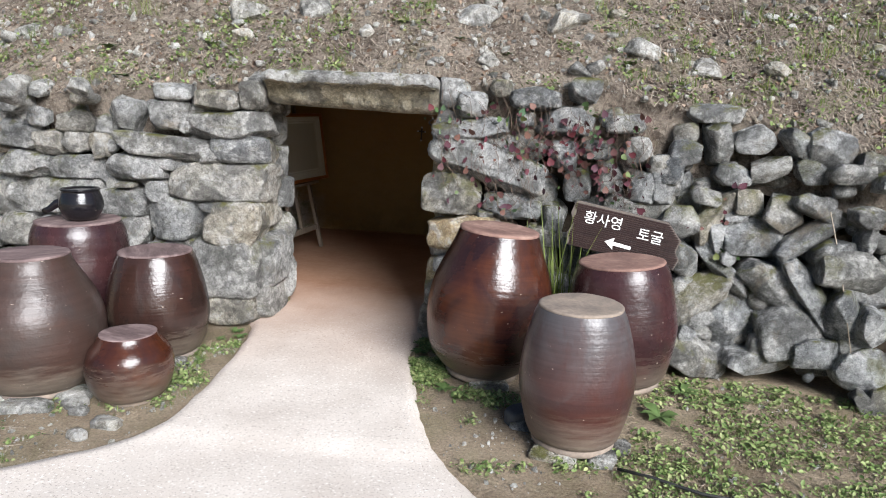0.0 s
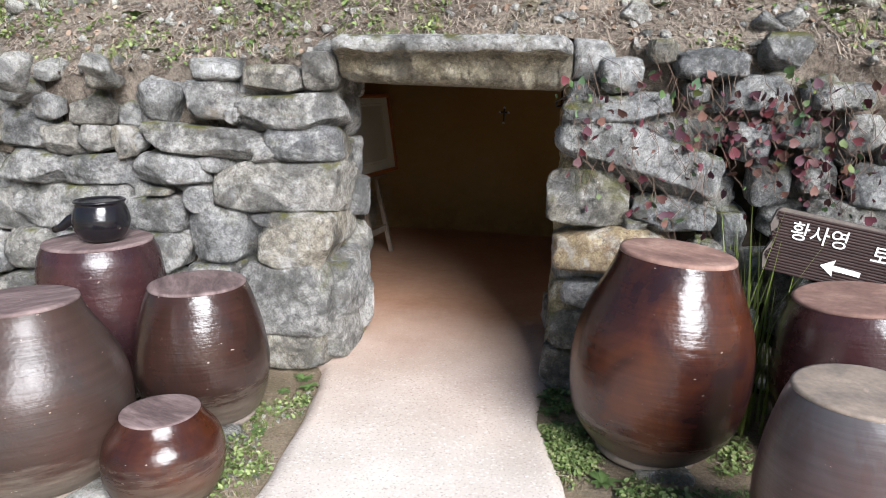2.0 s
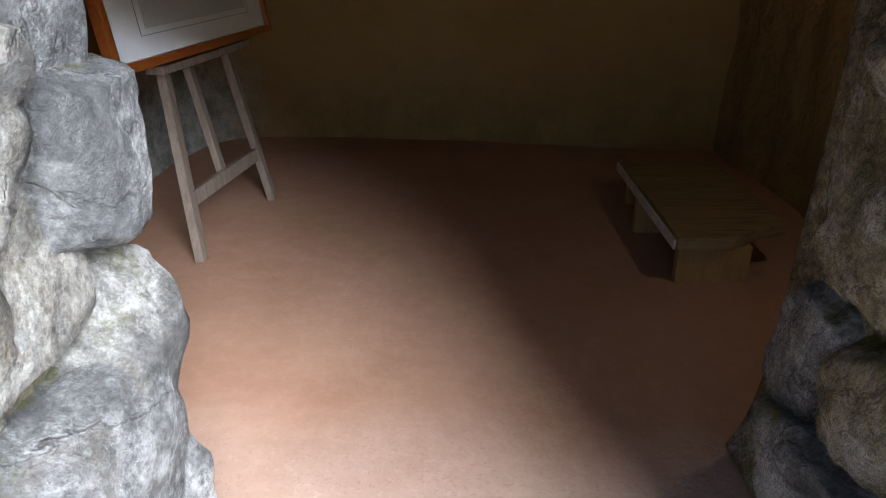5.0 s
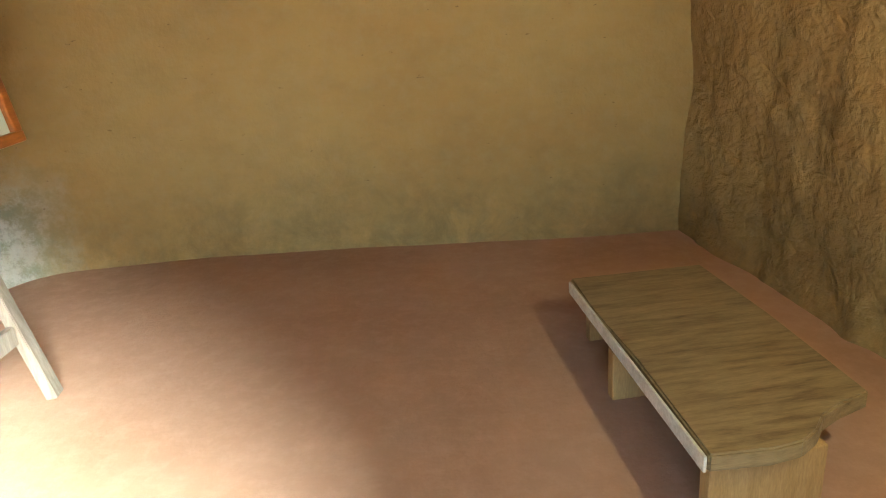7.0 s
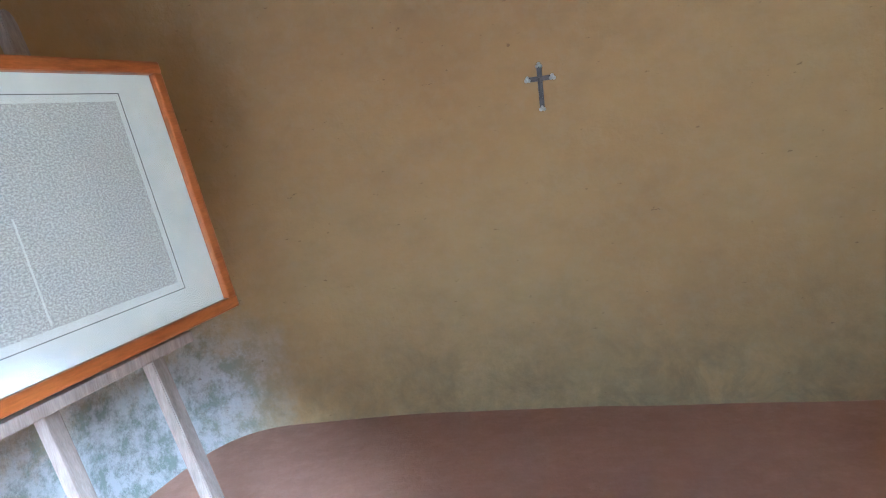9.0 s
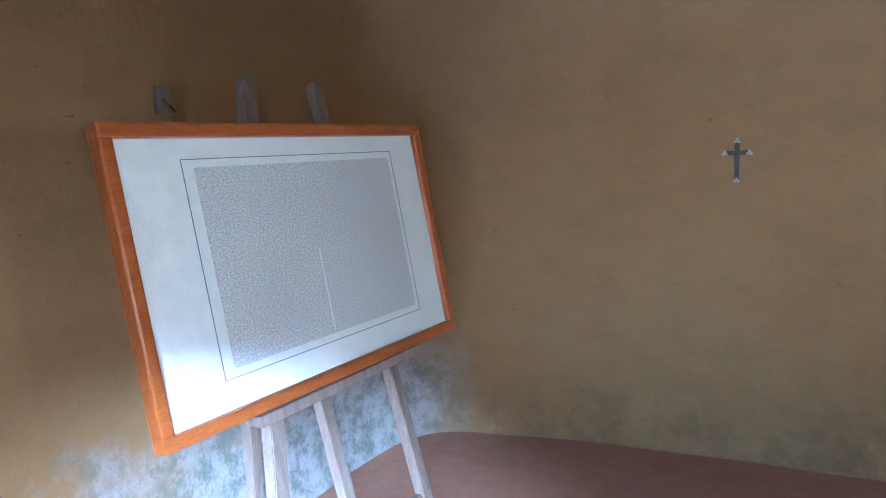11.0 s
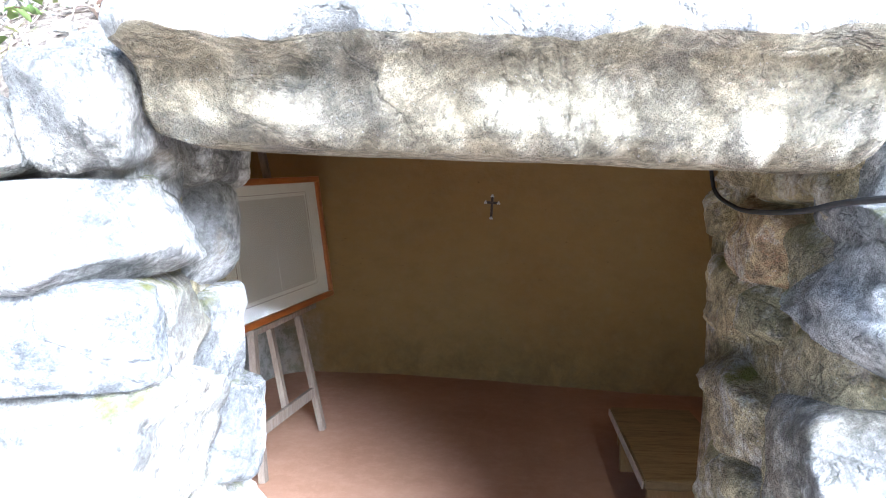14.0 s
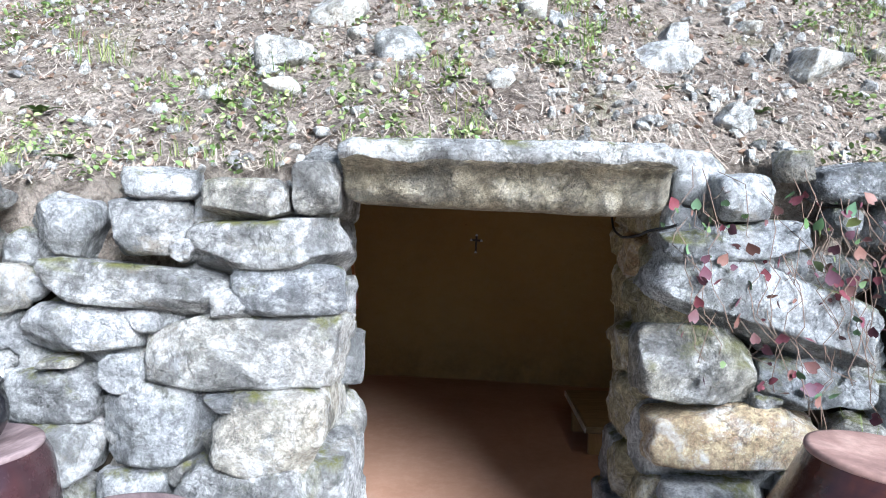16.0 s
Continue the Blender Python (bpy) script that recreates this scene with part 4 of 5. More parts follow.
# ---- jars ----
def jar(name, base, top, height, r_top, r_max, r_mouth, at_max, glaze, clay, label, seed, lean=0.0, lean_dir=0.0):
    """An upturned onggi jar: glazed body, bare base disc on top, mouth rim below."""
    thing = new(name)
    thing.matrix_basis = Matrix.Translation(base) @ pose(0, 0, 0, 0, 0, lean_dir) @ pose(0, 0, 0, 0, lean, 0) @ pose(0, 0, 0, 0, 0, -lean_dir + seed * 40)
    tagged(thing, label, "jar", "onggi jars by the doorway")
    h = height
    keys = [(r_mouth * 1.0, 0.035), (r_mouth + 0.5 * (0.93 * r_max - r_mouth), h * 0.10), (r_max * 0.93, h * (at_max - 0.2) if at_max > 0.32 else h * 0.2), (r_max, h * at_max), (r_max * 0.93, h * (at_max + 0.24)), (r_top * 1.12, h * 0.90), (r_top, h * 0.985)]
    part("body", lathe(smooth_profile(keys, 44), 64, 0.022, seed), glaze, thing)
    part("base_disc", lathe([(r_top * 1.0, h * 0.975), (r_top * 1.012, h * 0.985), (r_top * 1.0, h * 0.996), (r_top * 0.94, h * 1.0), (r_top * 0.5, h * 0.995), (0.01, h * 0.994)], 64, 0.022, seed), clay, thing, "bare rough clay base disc")
    part("mouth_rim", lathe([(r_mouth * 0.98, 0.0), (r_mouth * 1.03, 0.008), (r_mouth * 1.04, 0.026), (r_mouth * 1.0, 0.04)], 56, 0.01, seed), CLAY_GREY, thing, "bare clay mouth rim turned down")
    return thing


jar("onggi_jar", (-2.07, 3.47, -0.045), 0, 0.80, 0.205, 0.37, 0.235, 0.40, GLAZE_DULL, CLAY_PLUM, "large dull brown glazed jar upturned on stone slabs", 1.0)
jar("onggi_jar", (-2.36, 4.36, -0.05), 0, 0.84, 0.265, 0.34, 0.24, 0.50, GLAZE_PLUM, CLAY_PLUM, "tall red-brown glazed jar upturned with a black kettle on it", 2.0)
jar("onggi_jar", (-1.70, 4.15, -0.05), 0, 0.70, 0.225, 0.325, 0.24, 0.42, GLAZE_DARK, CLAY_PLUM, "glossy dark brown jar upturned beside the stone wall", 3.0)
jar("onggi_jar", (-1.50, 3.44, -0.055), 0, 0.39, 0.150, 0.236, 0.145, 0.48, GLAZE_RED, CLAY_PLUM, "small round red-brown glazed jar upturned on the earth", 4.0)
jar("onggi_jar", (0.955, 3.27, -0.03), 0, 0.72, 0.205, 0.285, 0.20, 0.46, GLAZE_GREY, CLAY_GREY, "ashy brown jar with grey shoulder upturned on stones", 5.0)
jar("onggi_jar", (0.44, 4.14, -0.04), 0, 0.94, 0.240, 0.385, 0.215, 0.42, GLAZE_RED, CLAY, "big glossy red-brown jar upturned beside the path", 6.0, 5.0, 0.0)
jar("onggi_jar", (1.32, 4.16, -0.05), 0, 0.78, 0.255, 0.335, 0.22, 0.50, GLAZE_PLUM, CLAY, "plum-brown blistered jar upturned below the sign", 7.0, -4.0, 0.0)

kettle = new("kettle")
kettle.location = (-2.315, 4.34, 0.795)
tagged(kettle, "small black glazed pottery kettle standing on a jar", "kettle")
part("body", lathe(smooth_profile([(0.085, 0.0), (0.115, 0.03), (0.140, 0.09), (0.132, 0.15), (0.118, 0.185), (0.122, 0.20)], 22), 48, 0.01, 3.3), GLAZE_BLACK, kettle)
part("rim", lathe([(0.122, 0.196), (0.127, 0.203), (0.120, 0.21), (0.105, 0.20), (0.09, 0.12), (0.01, 0.1)], 48, 0.01, 3.3), GLAZE_BLACK, kettle)
part("spout", tube_bm([(-0.10, 0.0, 0.12), (-0.17, -0.01, 0.10), (-0.22, -0.02, 0.06), (-0.265, -0.02, 0.045)], [0.035, 0.028, 0.022, 0.018], 12), GLAZE_BLACK, kettle)


def flat_stone(x, y, z, w, d, h, label, mat=STONE_PALE, yaw=0):
    return obj("stone_slab", boulder(rng, w, d, h, 7, 6, 6, 0.04), mat, None, label, "stone", "stones under and around the jars", at=pose(x, y, z, 0, 0, yaw))


obj("stone_slab", boulder(rng, 0.20, 0.16, 0.12, 7, 9, 4, 0.02), SLATE, None, "dark slate block bedded beside the grey-shouldered jar", "stone", "stones under and around the jars", at=pose(0.70, 3.50, -0.03, 0, 0, 25))
for x, y, w, d in ((-2.25, 3.28, 0.26, 0.2), (-1.98, 3.22, 0.3, 0.18), (-1.83, 3.42, 0.2, 0.2), (-1.74, 3.28, 0.12, 0.12), (-1.44, 3.09, 0.15, 0.1), (-1.66, 3.2, 0.1, 0.08),
                   (-1.50, 2.93, 0.10, 0.07), (-1.52, 3.95, 0.18, 0.12), (0.86, 3.12, 0.24, 0.16), (1.08, 3.12, 0.16, 0.14), (0.72, 3.45, 0.16, 0.18), (0.50, 3.93, 0.24, 0.14), (1.2, 3.25, 0.1, 0.1)):
    flat_stone(x, y, -0.055, w, d, 0.09, "flat pale fieldstone bedded in the earth by the jars", STONE_PALE if x < 0.7 else STONE, rng.uniform(-30, 30))

# ---- sign ----
sign = new("direction_sign")
sign.matrix_basis = pose(1.315, 4.42, 0.832, 0, 10.5, -6) @ Matrix.Scale(1.13, 4)
tagged(sign, "dark stained grooved wooden board with white lettering and arrow", "sign")
bm = bmesh.new()
outline = [(-0.315, 0.12), (-0.30, 0.135), (0.21, 0.130), (0.30, 0.045), (0.285, -0.02), (0.315, -0.06), (0.30, -0.125), (-0.305, -0.125), (-0.32, -0.06), (-0.30, 0.0), (-0.325, 0.06)]
front = [bm.verts.new((x, 0, z)) for x, z in outline]
face = bm.faces.new(front)
ext = bmesh.ops.extrude_face_region(bm, geom=[face])
for v in ext["geom"]:
    if isinstance(v, bmesh.types.BMVert):
        v.co.y += 0.028
bmesh.ops.recalc_face_normals(bm, faces=bm.faces[:])
part("board", bm, SIGN_EDGE, sign, "weathered board edge")
for k in range(21):
    z = -0.118 + k * 0.0118
    left = -0.30 + 0.012 * math.sin(k * 0.9)
    right = float(np.interp(z, [-0.125, -0.06, -0.02, 0.045, 0.13], [0.295, 0.308, 0.28, 0.29, 0.205]))
    part("ridge", box_bm(left, -0.008, z - 0.0040, right, 0.002, z + 0.0040, 0.0018), SIGN_WOOD, sign)
part("backing", box_bm(-0.295, -0.003, -0.121, 0.20, 0.004, 0.122, 0.001), SIGN_WOOD, sign)


def lettering(text, x, z, size, holder):
    cu = bpy.data.curves.new("letters", "FONT")
    cu.body, cu.size, cu.extrude, cu.offset = text, size, 0.0015, 0.0003
    cu.align_x = "CENTER"
    tmp = bpy.data.objects.new("letters", cu)
    scene.collection.objects.link(tmp)
    bpy.context.view_layer.update()
    me = bpy.data.meshes.new_from_object(tmp.evaluated_get(bpy.context.evaluated_depsgraph_get()))
    bpy.data.objects.remove(tmp)
    me.materials.clear()
    obj("letters", me, WHITE_PAINT, holder, "white painted lettering", at=pose(x, -0.0105, z, 90, 0, 0))


lettering("\ud669\uc0ac\uc601", -0.14, 0.03, 0.080, sign)
lettering("\ud1a0\uad74", 0.13, 0.004, 0.080, sign)
bm = bmesh.new()
pts = [(-0.105, -0.055), (-0.055, -0.022), (-0.058, -0.045), (0.045, -0.05), (0.045, -0.07), (-0.056, -0.066), (-0.052, -0.09)]
fa = bm.faces.new([bm.verts.new((x, -0.0095, z)) for x, z in pts])
for v in bmesh.ops.extrude_face_region(bm, geom=[fa])["geom"]:
    if isinstance(v, bmesh.types.BMVert):
        v.co.y -= 0.002
bmesh.ops.recalc_face_normals(bm, faces=bm.faces[:])
part("arrow", bm, WHITE_PAINT, sign, "white painted arrow")
part("post", box_bm(-0.03, 0.03, -0.90, 0.03, 0.07, 0.06, 0.004), SIGN_EDGE, sign, "short wooden post behind the board")

# ---- room: easel, picture, bench, crucifix ----
easel = new("easel")
easel.location = (-1.85, 7.2, 0)
tagged(easel, "weathered pale wooden easel carrying a framed document", "easel")
E0 = Vector((-1.85, 7.2, 0))


def easel_leg(foot, head, w, d):
    """A front leg whose head is rounded off."""
    a, b = Vector(foot) - E0, Vector(head) - E0
    ax = (b - a).normalized()
    s = (Vector((0, 1, 0)) - ax * ax.y).normalized()
    m = Matrix((s, ax.cross(s), ax)).transposed().to_4x4()
    m.translation = a
    l = (b - a).length
    outline = [(-w / 2, 0), (w / 2, 0), (w / 2, l - w * 0.75)] + [(w / 2 * math.cos(q), l - w * 0.75 + w * 0.75 * math.sin(q)) for q in (0.5, 1.0, 1.57, 2.14, 2.64)] + [(-w / 2, l - w * 0.75)]
    bm = bmesh.new()
    fa = bm.faces.new([bm.verts.new((x, -d / 2, z)) for x, z in outline])
    for v in bmesh.ops.extrude_face_region(bm, geom=[fa])["geom"]:
        if isinstance(v, bmesh.types.BMVert):
            v.co.y += d
    bmesh.ops.recalc_face_normals(bm, faces=bm.faces[:])
    bmesh.ops.bevel(bm, geom=[e for e in bm.edges if e.calc_face_angle(0) > 1.2], offset=0.003, segments=2, affect="EDGES")
    bm.transform(m)
    part("leg", bm, PALE_WOOD, easel)


def ebar(name, a, b, w, d, side=(0, 1, 0), label=""):
    part(name, beam_bm(Vector(a) - E0, Vector(b) - E0, w, d, side), PALE_WOOD, easel, label)


easel_leg((-1.70, 6.87, 0.0), (-1.92, 7.26, 1.645), 0.058, 0.035)
easel_leg((-1.58, 7.58, 0.0), (-1.92, 7.62, 1.655), 0.055, 0.035)
ebar("mast", (-1.69, 7.25, 0.20), (-1.90, 7.25, 1.42), 0.05, 0.03)
ebar("leg", (-2.18, 7.38, 0.0), (-1.98, 7.24, 1.45), 0.045, 0.035)
ebar("crossbar", (-1.725, 6.93, 0.24), (-1.625, 7.54, 0.24), 0.06, 0.022, (0, 0, 1))
ebar("crossbar", (-1.91, 7.05, 1.30), (-1.88, 7.40, 1.30), 0.05, 0.022, (0, 0, 1))
ebar("tray", (-1.785, 6.94, 0.735), (-1.66, 7.66, 0.735), 0.075, 0.03, (1, 0, 0), "narrow ledge under the picture")

pic = new("framed_document")
# the picture's own axes: u along its width, v up its height
bl, br, tl = Vector((-1.79, 6.645, 0.765)), Vector((-1.56, 7.82, 0.765)), Vector((-1.875, 6.68, 1.49))
u, vv = (br - bl).normalized(), (tl - bl)
PW, PH = (br - bl).length, vv.length
vv = (vv - u * vv.dot(u)).normalized()
nn = u.cross(vv)
m = Matrix((u, nn * -1, vv)).transposed().to_4x4()
m.translation = bl
pic.matrix_basis = m
tagged(pic, "white-matted copy of an old written document in an orange wood frame", "picture")
F = 0.035
for name, b in (("frame_bar", (0, -0.0, 0, PW, 0.045, F)), ("frame_bar", (0, 0, PH - F, PW, 0.045, PH)), ("frame_bar", (0, 0.001, F * 0.9, F, 0.044, PH - F * 0.9)), ("frame_bar", (PW - F, 0.001, F * 0.9, PW, 0.044, PH - F * 0.9))):
    part(name, box_bm(b[0], b[1] - 0.01, b[2], b[3], b[4] - 0.01, b[5], 0.007), VARNISH, pic)
part("mat_board", box_bm(F * 0.8, 0.012, F * 0.8, PW - F * 0.8, 0.018, PH - F * 0.8), MAT_BOARD, pic, "white mat board")
part("back_panel", box_bm(F * 0.8, 0.019, F * 0.8, PW - F * 0.8, 0.026, PH - F * 0.8), BENCH_WOOD, pic)
DX0, DX1, DZ0, DZ1 = 0.205, PW - 0.17, 0.105, PH - 0.085
T = 0.0022
for b in ((DX0, DZ0, DX1, DZ0 + T), (DX0, DZ1 - T, DX1, DZ1), (DX0, DZ0 + T, DX0 + T, DZ1 - T), (DX1 - T, DZ0 + T, DX1, DZ1 - T)):
    part("ruled_line", box_bm(b[0], 0.0105, b[1], b[2], 0.0118, b[3]), INK, pic)
part("document", box_bm(DX0 + 0.035, 0.0102, DZ0 + 0.022, DX1 - 0.02, 0.0118, DZ1 - 0.022), PAPER, pic, "grey sheet dense with tiny script")
part("fold_line", box_bm(DX0 + 0.40, 0.0095, DZ0 + 0.03, DX0 + 0.405, 0.0101, DZ0 + 0.27), MAT_BOARD, pic)
pane = part("glass_pane", box_bm(F * 0.8, 0.003, F * 0.8, PW - F * 0.8, 0.006, PH - F * 0.8), GLASS, pic)
pane.visible_shadow = False

bench = new("bench")
bench.location = (0.345, 7.11, 0.025)
tagged(bench, "low brown plank bench with one wavy natural edge", "bench")
bm = bmesh.new()
edge = [(-0.255, -0.49), (-0.12, -0.50), (-0.05, -0.49), (0.0, -0.46), (0.04, -0.42), (0.10, -0.39), (0.19, -0.36), (0.195, 0.05), (0.18, 0.43), (-0.255, 0.445), (-0.262, 0.2), (-0.25, -0.1)]
lo = [bm.verts.new((x, y, 0.125)) for x, y in edge]
fa = bm.faces.new(lo)
for v in bmesh.ops.extrude_face_region(bm, geom=[fa])["geom"]:
    if isinstance(v, bmesh.types.BMVert):
        v.co.z += 0.045
bmesh.ops.recalc_face_normals(bm, faces=bm.faces[:])
bmesh.ops.bevel(bm, geom=bm.edges[:], offset=0.005, segments=2, affect="EDGES")
part("seat", bm, BENCH_WOOD, bench)
part("seat_edge", box_bm(-0.2665, -0.49, 0.127, -0.2585, 0.43, 0.166, 0.003), BARE_EDGE, bench, "pale bare side edge of the plank")
part("leg", box_bm(-0.235, -0.46, -0.025, 0.03, -0.42, 0.124, 0.004), VARNISH_PALE, bench)
part("leg", box_bm(-0.268, 0.02, -0.025, 0.10, 0.06, 0.124, 0.004), VARNISH_PALE, bench)
part("leg", box_bm(-0.22, 0.36, -0.025, 0.12, 0.40, 0.124, 0.004), VARNISH_PALE, bench)

plate = new("hook_plate")
plate.matrix_basis = pose(-2.352, 7.40, 1.635, 0, 0, 90)
tagged(plate, "small pale wooden plate with a bent wire hook on the plaster", "hook")
part("plate", box_bm(-0.028, -0.004, -0.045, 0.028, 0.02, 0.045, 0.003), PALE_WOOD, plate)
part("hook", tube_bm([(-0.02, -0.012, 0.0), (-0.005, -0.02, -0.022), (0.012, -0.016, -0.028), (0.028, -0.012, -0.04)], [0.004] * 4, 8), METAL_DARK, plate, "bent dark wire hook")

# fixture is never in view; its form is made up around the inferred light
lamp = new("assumed_lamp")
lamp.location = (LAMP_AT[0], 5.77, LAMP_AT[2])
tagged(lamp, "assumed metal lamp with an open cup, out of view beside the doorway", "lamp")
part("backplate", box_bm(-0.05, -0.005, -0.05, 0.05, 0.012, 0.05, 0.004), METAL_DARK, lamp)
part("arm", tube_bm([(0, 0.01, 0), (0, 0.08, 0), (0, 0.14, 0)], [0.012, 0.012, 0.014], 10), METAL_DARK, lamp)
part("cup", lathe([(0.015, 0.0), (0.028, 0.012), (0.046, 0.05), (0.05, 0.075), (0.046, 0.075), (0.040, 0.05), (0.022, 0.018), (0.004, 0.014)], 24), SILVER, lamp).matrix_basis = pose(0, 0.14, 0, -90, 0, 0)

CX, CY, CZ = -0.60, 8.625, 1.262
cross = new("wall_crucifix")
cross.matrix_basis = pose(CX, CY, CZ, 0, 3, -9)
tagged(cross, "small dark metal cross with silver tips hung on plaster", "crucifix")
part("upright", box_bm(-0.009, 0, -0.075, 0.009, 0.012, 0.075, 0.002), METAL_DARK, cross)
part("crosspiece", box_bm(-0.042, 0.001, 0.022, 0.042, 0.011, 0.040, 0.002), METAL_DARK, cross)
for x, z in ((0, 0.078), (0, -0.078), (-0.046, 0.031), (0.046, 0.031)):
    bm = bmesh.new()
    for dx, dz in ((0, 0.006), (-0.006, -0.003), (0.006, -0.003)):
        bmesh.ops.create_uvsphere(bm, u_segments=10, v_segments=6, radius=0.0075, matrix=Matrix.Translation((x + dx, 0.005, z + dz)))
    part("tip", bm, SILVER, cross, "silver trefoil tip")
part("figure", box_bm(-0.006, -0.008, -0.04, 0.006, 0.0, 0.035, 0.003), METAL_DARK, cross)

run = smooth_profile([(5.60, 1.60), (5.575, 1.53), (5.52, 1.485), (5.36, 1.462), (5.14, 1.466), (4.94, 1.482), (4.80, 1.505), (4.68, 1.52), (4.63, 1.53)], 40)
cable = part("cable", tube_bm([(-0.02 + 0.025 * min(1, max(0, (y - 5.2) / 0.2)) + 0.26 * max(0, 4.84 - y), y, z) for y, z in run], [0.0055] * 40, 8), RUBBER, None)
tagged(cable, "thin black cable draped along the passage under the lintel", "cable")
hose = part("cable", tube_bm([(1.15, 3.02, -0.035), (1.3, 2.95, -0.03), (1.5, 2.85, -0.035), (1.7, 2.8, -0.03)], [0.008] * 4, 8), RUBBER, None)
tagged(hose, "short black cable lying on the grass", "cable")

# ---- rocks and plants ----
rng = np.random.default_rng(11)
for x, y, w in SLOPE_ROCKS:
    z = slope_z(x, y)
    obj("rock", boulder(rng, w * 1.1, w * rng.uniform(0.7, 1.0), w * rng.uniform(0.45, 0.7), 7, 6.0, 12, 0.05, (0.5, 0.85)), STONE_PALE, None, "loose angular pale rock on the slope", "rock", "rocks on the slope",
        at=pose(x, y + 0.02, z + w * 0.12, 25 + rng.uniform(-20, 20), rng.uniform(-20, 20), rng.uniform(0, 360)))
for _ in range(270):
    x = rng.uniform(-4.5, 4.2)
    y = wall_y(x, 1.5) + 0.15 + 3.6 * rng.uniform() ** 0.8
    w = 0.035 + 0.10 * rng.uniform() ** 3
    obj("rock", boulder(rng, w * 1.3, w, w * 0.7, 7, 6.0, 10, 0.05, (0.5, 0.85)), STONE_PALE if rng.uniform() < 0.7 else STONE, None, "loose angular rock on the slope", "rock", "rocks on the slope",
        at=pose(x, y, slope_z(x, y) + w * 0.1, 25 + rng.uniform(-25, 25), rng.uniform(-25, 25), rng.uniform(0, 360)))


def blades(points, normal_up, length, width, spread, count, gen):
    """Bent tapering blades in tufts; verts and faces."""
    verts, faces = [], []
    for px, py, pz in points:
        for _ in range(count):
            a, l = gen.uniform(0, 2 * math.pi), length * gen.uniform(0.5, 1.2)
            lean = gen.uniform(0.15, 1.0) * spread
            dx, dy = math.cos(a), math.sin(a)
            bx, by = px + gen.normal() * 0.25 * length * spread, py + gen.normal() * 0.25 * length * spread
            b = len(verts)
            w = width * gen.uniform(0.6, 1.2)
            for f, ww in ((0, 1.0), (0.55, 0.8), (1.0, 0.12)):
                cx, cy = bx + dx * lean * l * f * f, by + dy * lean * l * f * f
                cz = pz + l * f * (1 - 0.35 * lean * f)
                verts += [(cx - dy * w * ww / 2, cy + dx * w * ww / 2, cz), (cx + dy * w * ww / 2, cy - dx * w * ww / 2, cz)]
            faces += [(b, b + 1, b + 3, b + 2), (b + 2, b + 3, b + 5, b + 4)]
    return verts, faces


def litter(points, length, gen, lift=0.012):
    """Straws and stalks lying about."""
    verts, faces = [], []
    for px, py, pz, gx, gy in points:
        a, l, w = gen.uniform(0, 2 * math.pi), length * gen.uniform(0.4, 1.6), gen.uniform(0.0008, 0.0022)
        dx, dy = math.cos(a), math.sin(a)
        b = len(verts)
        tip = gen.uniform(0, 0.45)
        for f in (-0.5, 0.0, 0.5):
            x, y = px + dx * l * f + 0.1 * l * dy * (0.25 - f * f), py + dy * l * f
            z = pz + gx * dx * l * f + gy * dy * l * f + lift + max(0, f) * l * tip
            verts += [(x - dy * w, y + dx * w, z), (x + dy * w, y - dx * w, z + 0.001)]
        faces += [(b, b + 1, b + 3, b + 2), (b + 2, b + 3, b + 5, b + 4)]
    return verts, faces


def leaves(points, size, gen, tilt=0.5, slant=0.0):
    """Small folded leaves, each six-sided."""
    verts, faces = [], []
    for px, py, pz in points:
        s = size * gen.uniform(0.5, 1.3)
        m = Euler((gen.normal() * tilt + slant, gen.normal() * tilt, gen.uniform(0, 6.28))).to_matrix()
        b = len(verts)
        for x, y, z in ((0, -0.5, 0), (0.3, -0.15, 0.10), (0.27, 0.2, 0.10), (0, 0.55, -0.06), (-0.27, 0.2, 0.10), (-0.3, -0.15, 0.10)):
            q = m @ Vector((x * s, y * s, z * s))
            verts.append((px + q.x, py + q.y, pz + q.z))
        faces += [(b, b + 1, b + 2, b + 3), (b, b + 3, b + 4, b + 5)]
    return verts, faces


def on_slope(n, y_pow=1.0, gen=rng, reach=3.8, dense=0.0):
    out = []
    while len(out) < n:
        x = gen.uniform(-4.8, 4.4)
        y = wall_y(x, 1.5) + 0.08 + reach * gen.uniform() ** y_pow
        if dense and n3(x * 0.9, y * 0.9, 21) + 0.4 * n3(x * 3, y * 3, 2) < dense:
            continue
        out.append((x, y, slope_z(x, y)))
    return out


shapes = [boulder(rng, 1.3, 1.0, 0.65, 2, 6.0, 5, 0.05, (0.55, 0.9)) for _ in range(8)]
bits = [(np.array([v.co[:] for v in me.vertices]), [tuple(p.vertices) for p in me.polygons]) for me in shapes]
verts, faces = [], []
for x, y, z in on_slope(8000):
    bv, bf = bits[int(rng.integers(8))]
    s = 0.009 + 0.04 * rng.uniform() ** 4
    m = np.array(Euler(rng.uniform(-3, 3, 3)).to_matrix())
    faces += [tuple(i + len(verts) for i in f) for f in bf]
    verts += [tuple(q) for q in (bv * s) @ m.T + (x, y, z + s * 0.25)]
obj("slope_gravel", mesh_from("slope_gravel", verts, faces, False), STONE_PALE, None, "small pale stone chips scattered over the slope", "gravel", kind="stuff")
obj("slope_litter", mesh_from("slope_litter", *litter([(*p, 0, 0.7) for p in on_slope(46000, 1.15)], 0.062, rng), False), STRAW, None, "tangle of dry grass stalks and leaf litter on the slope", "dry grass", kind="stuff")
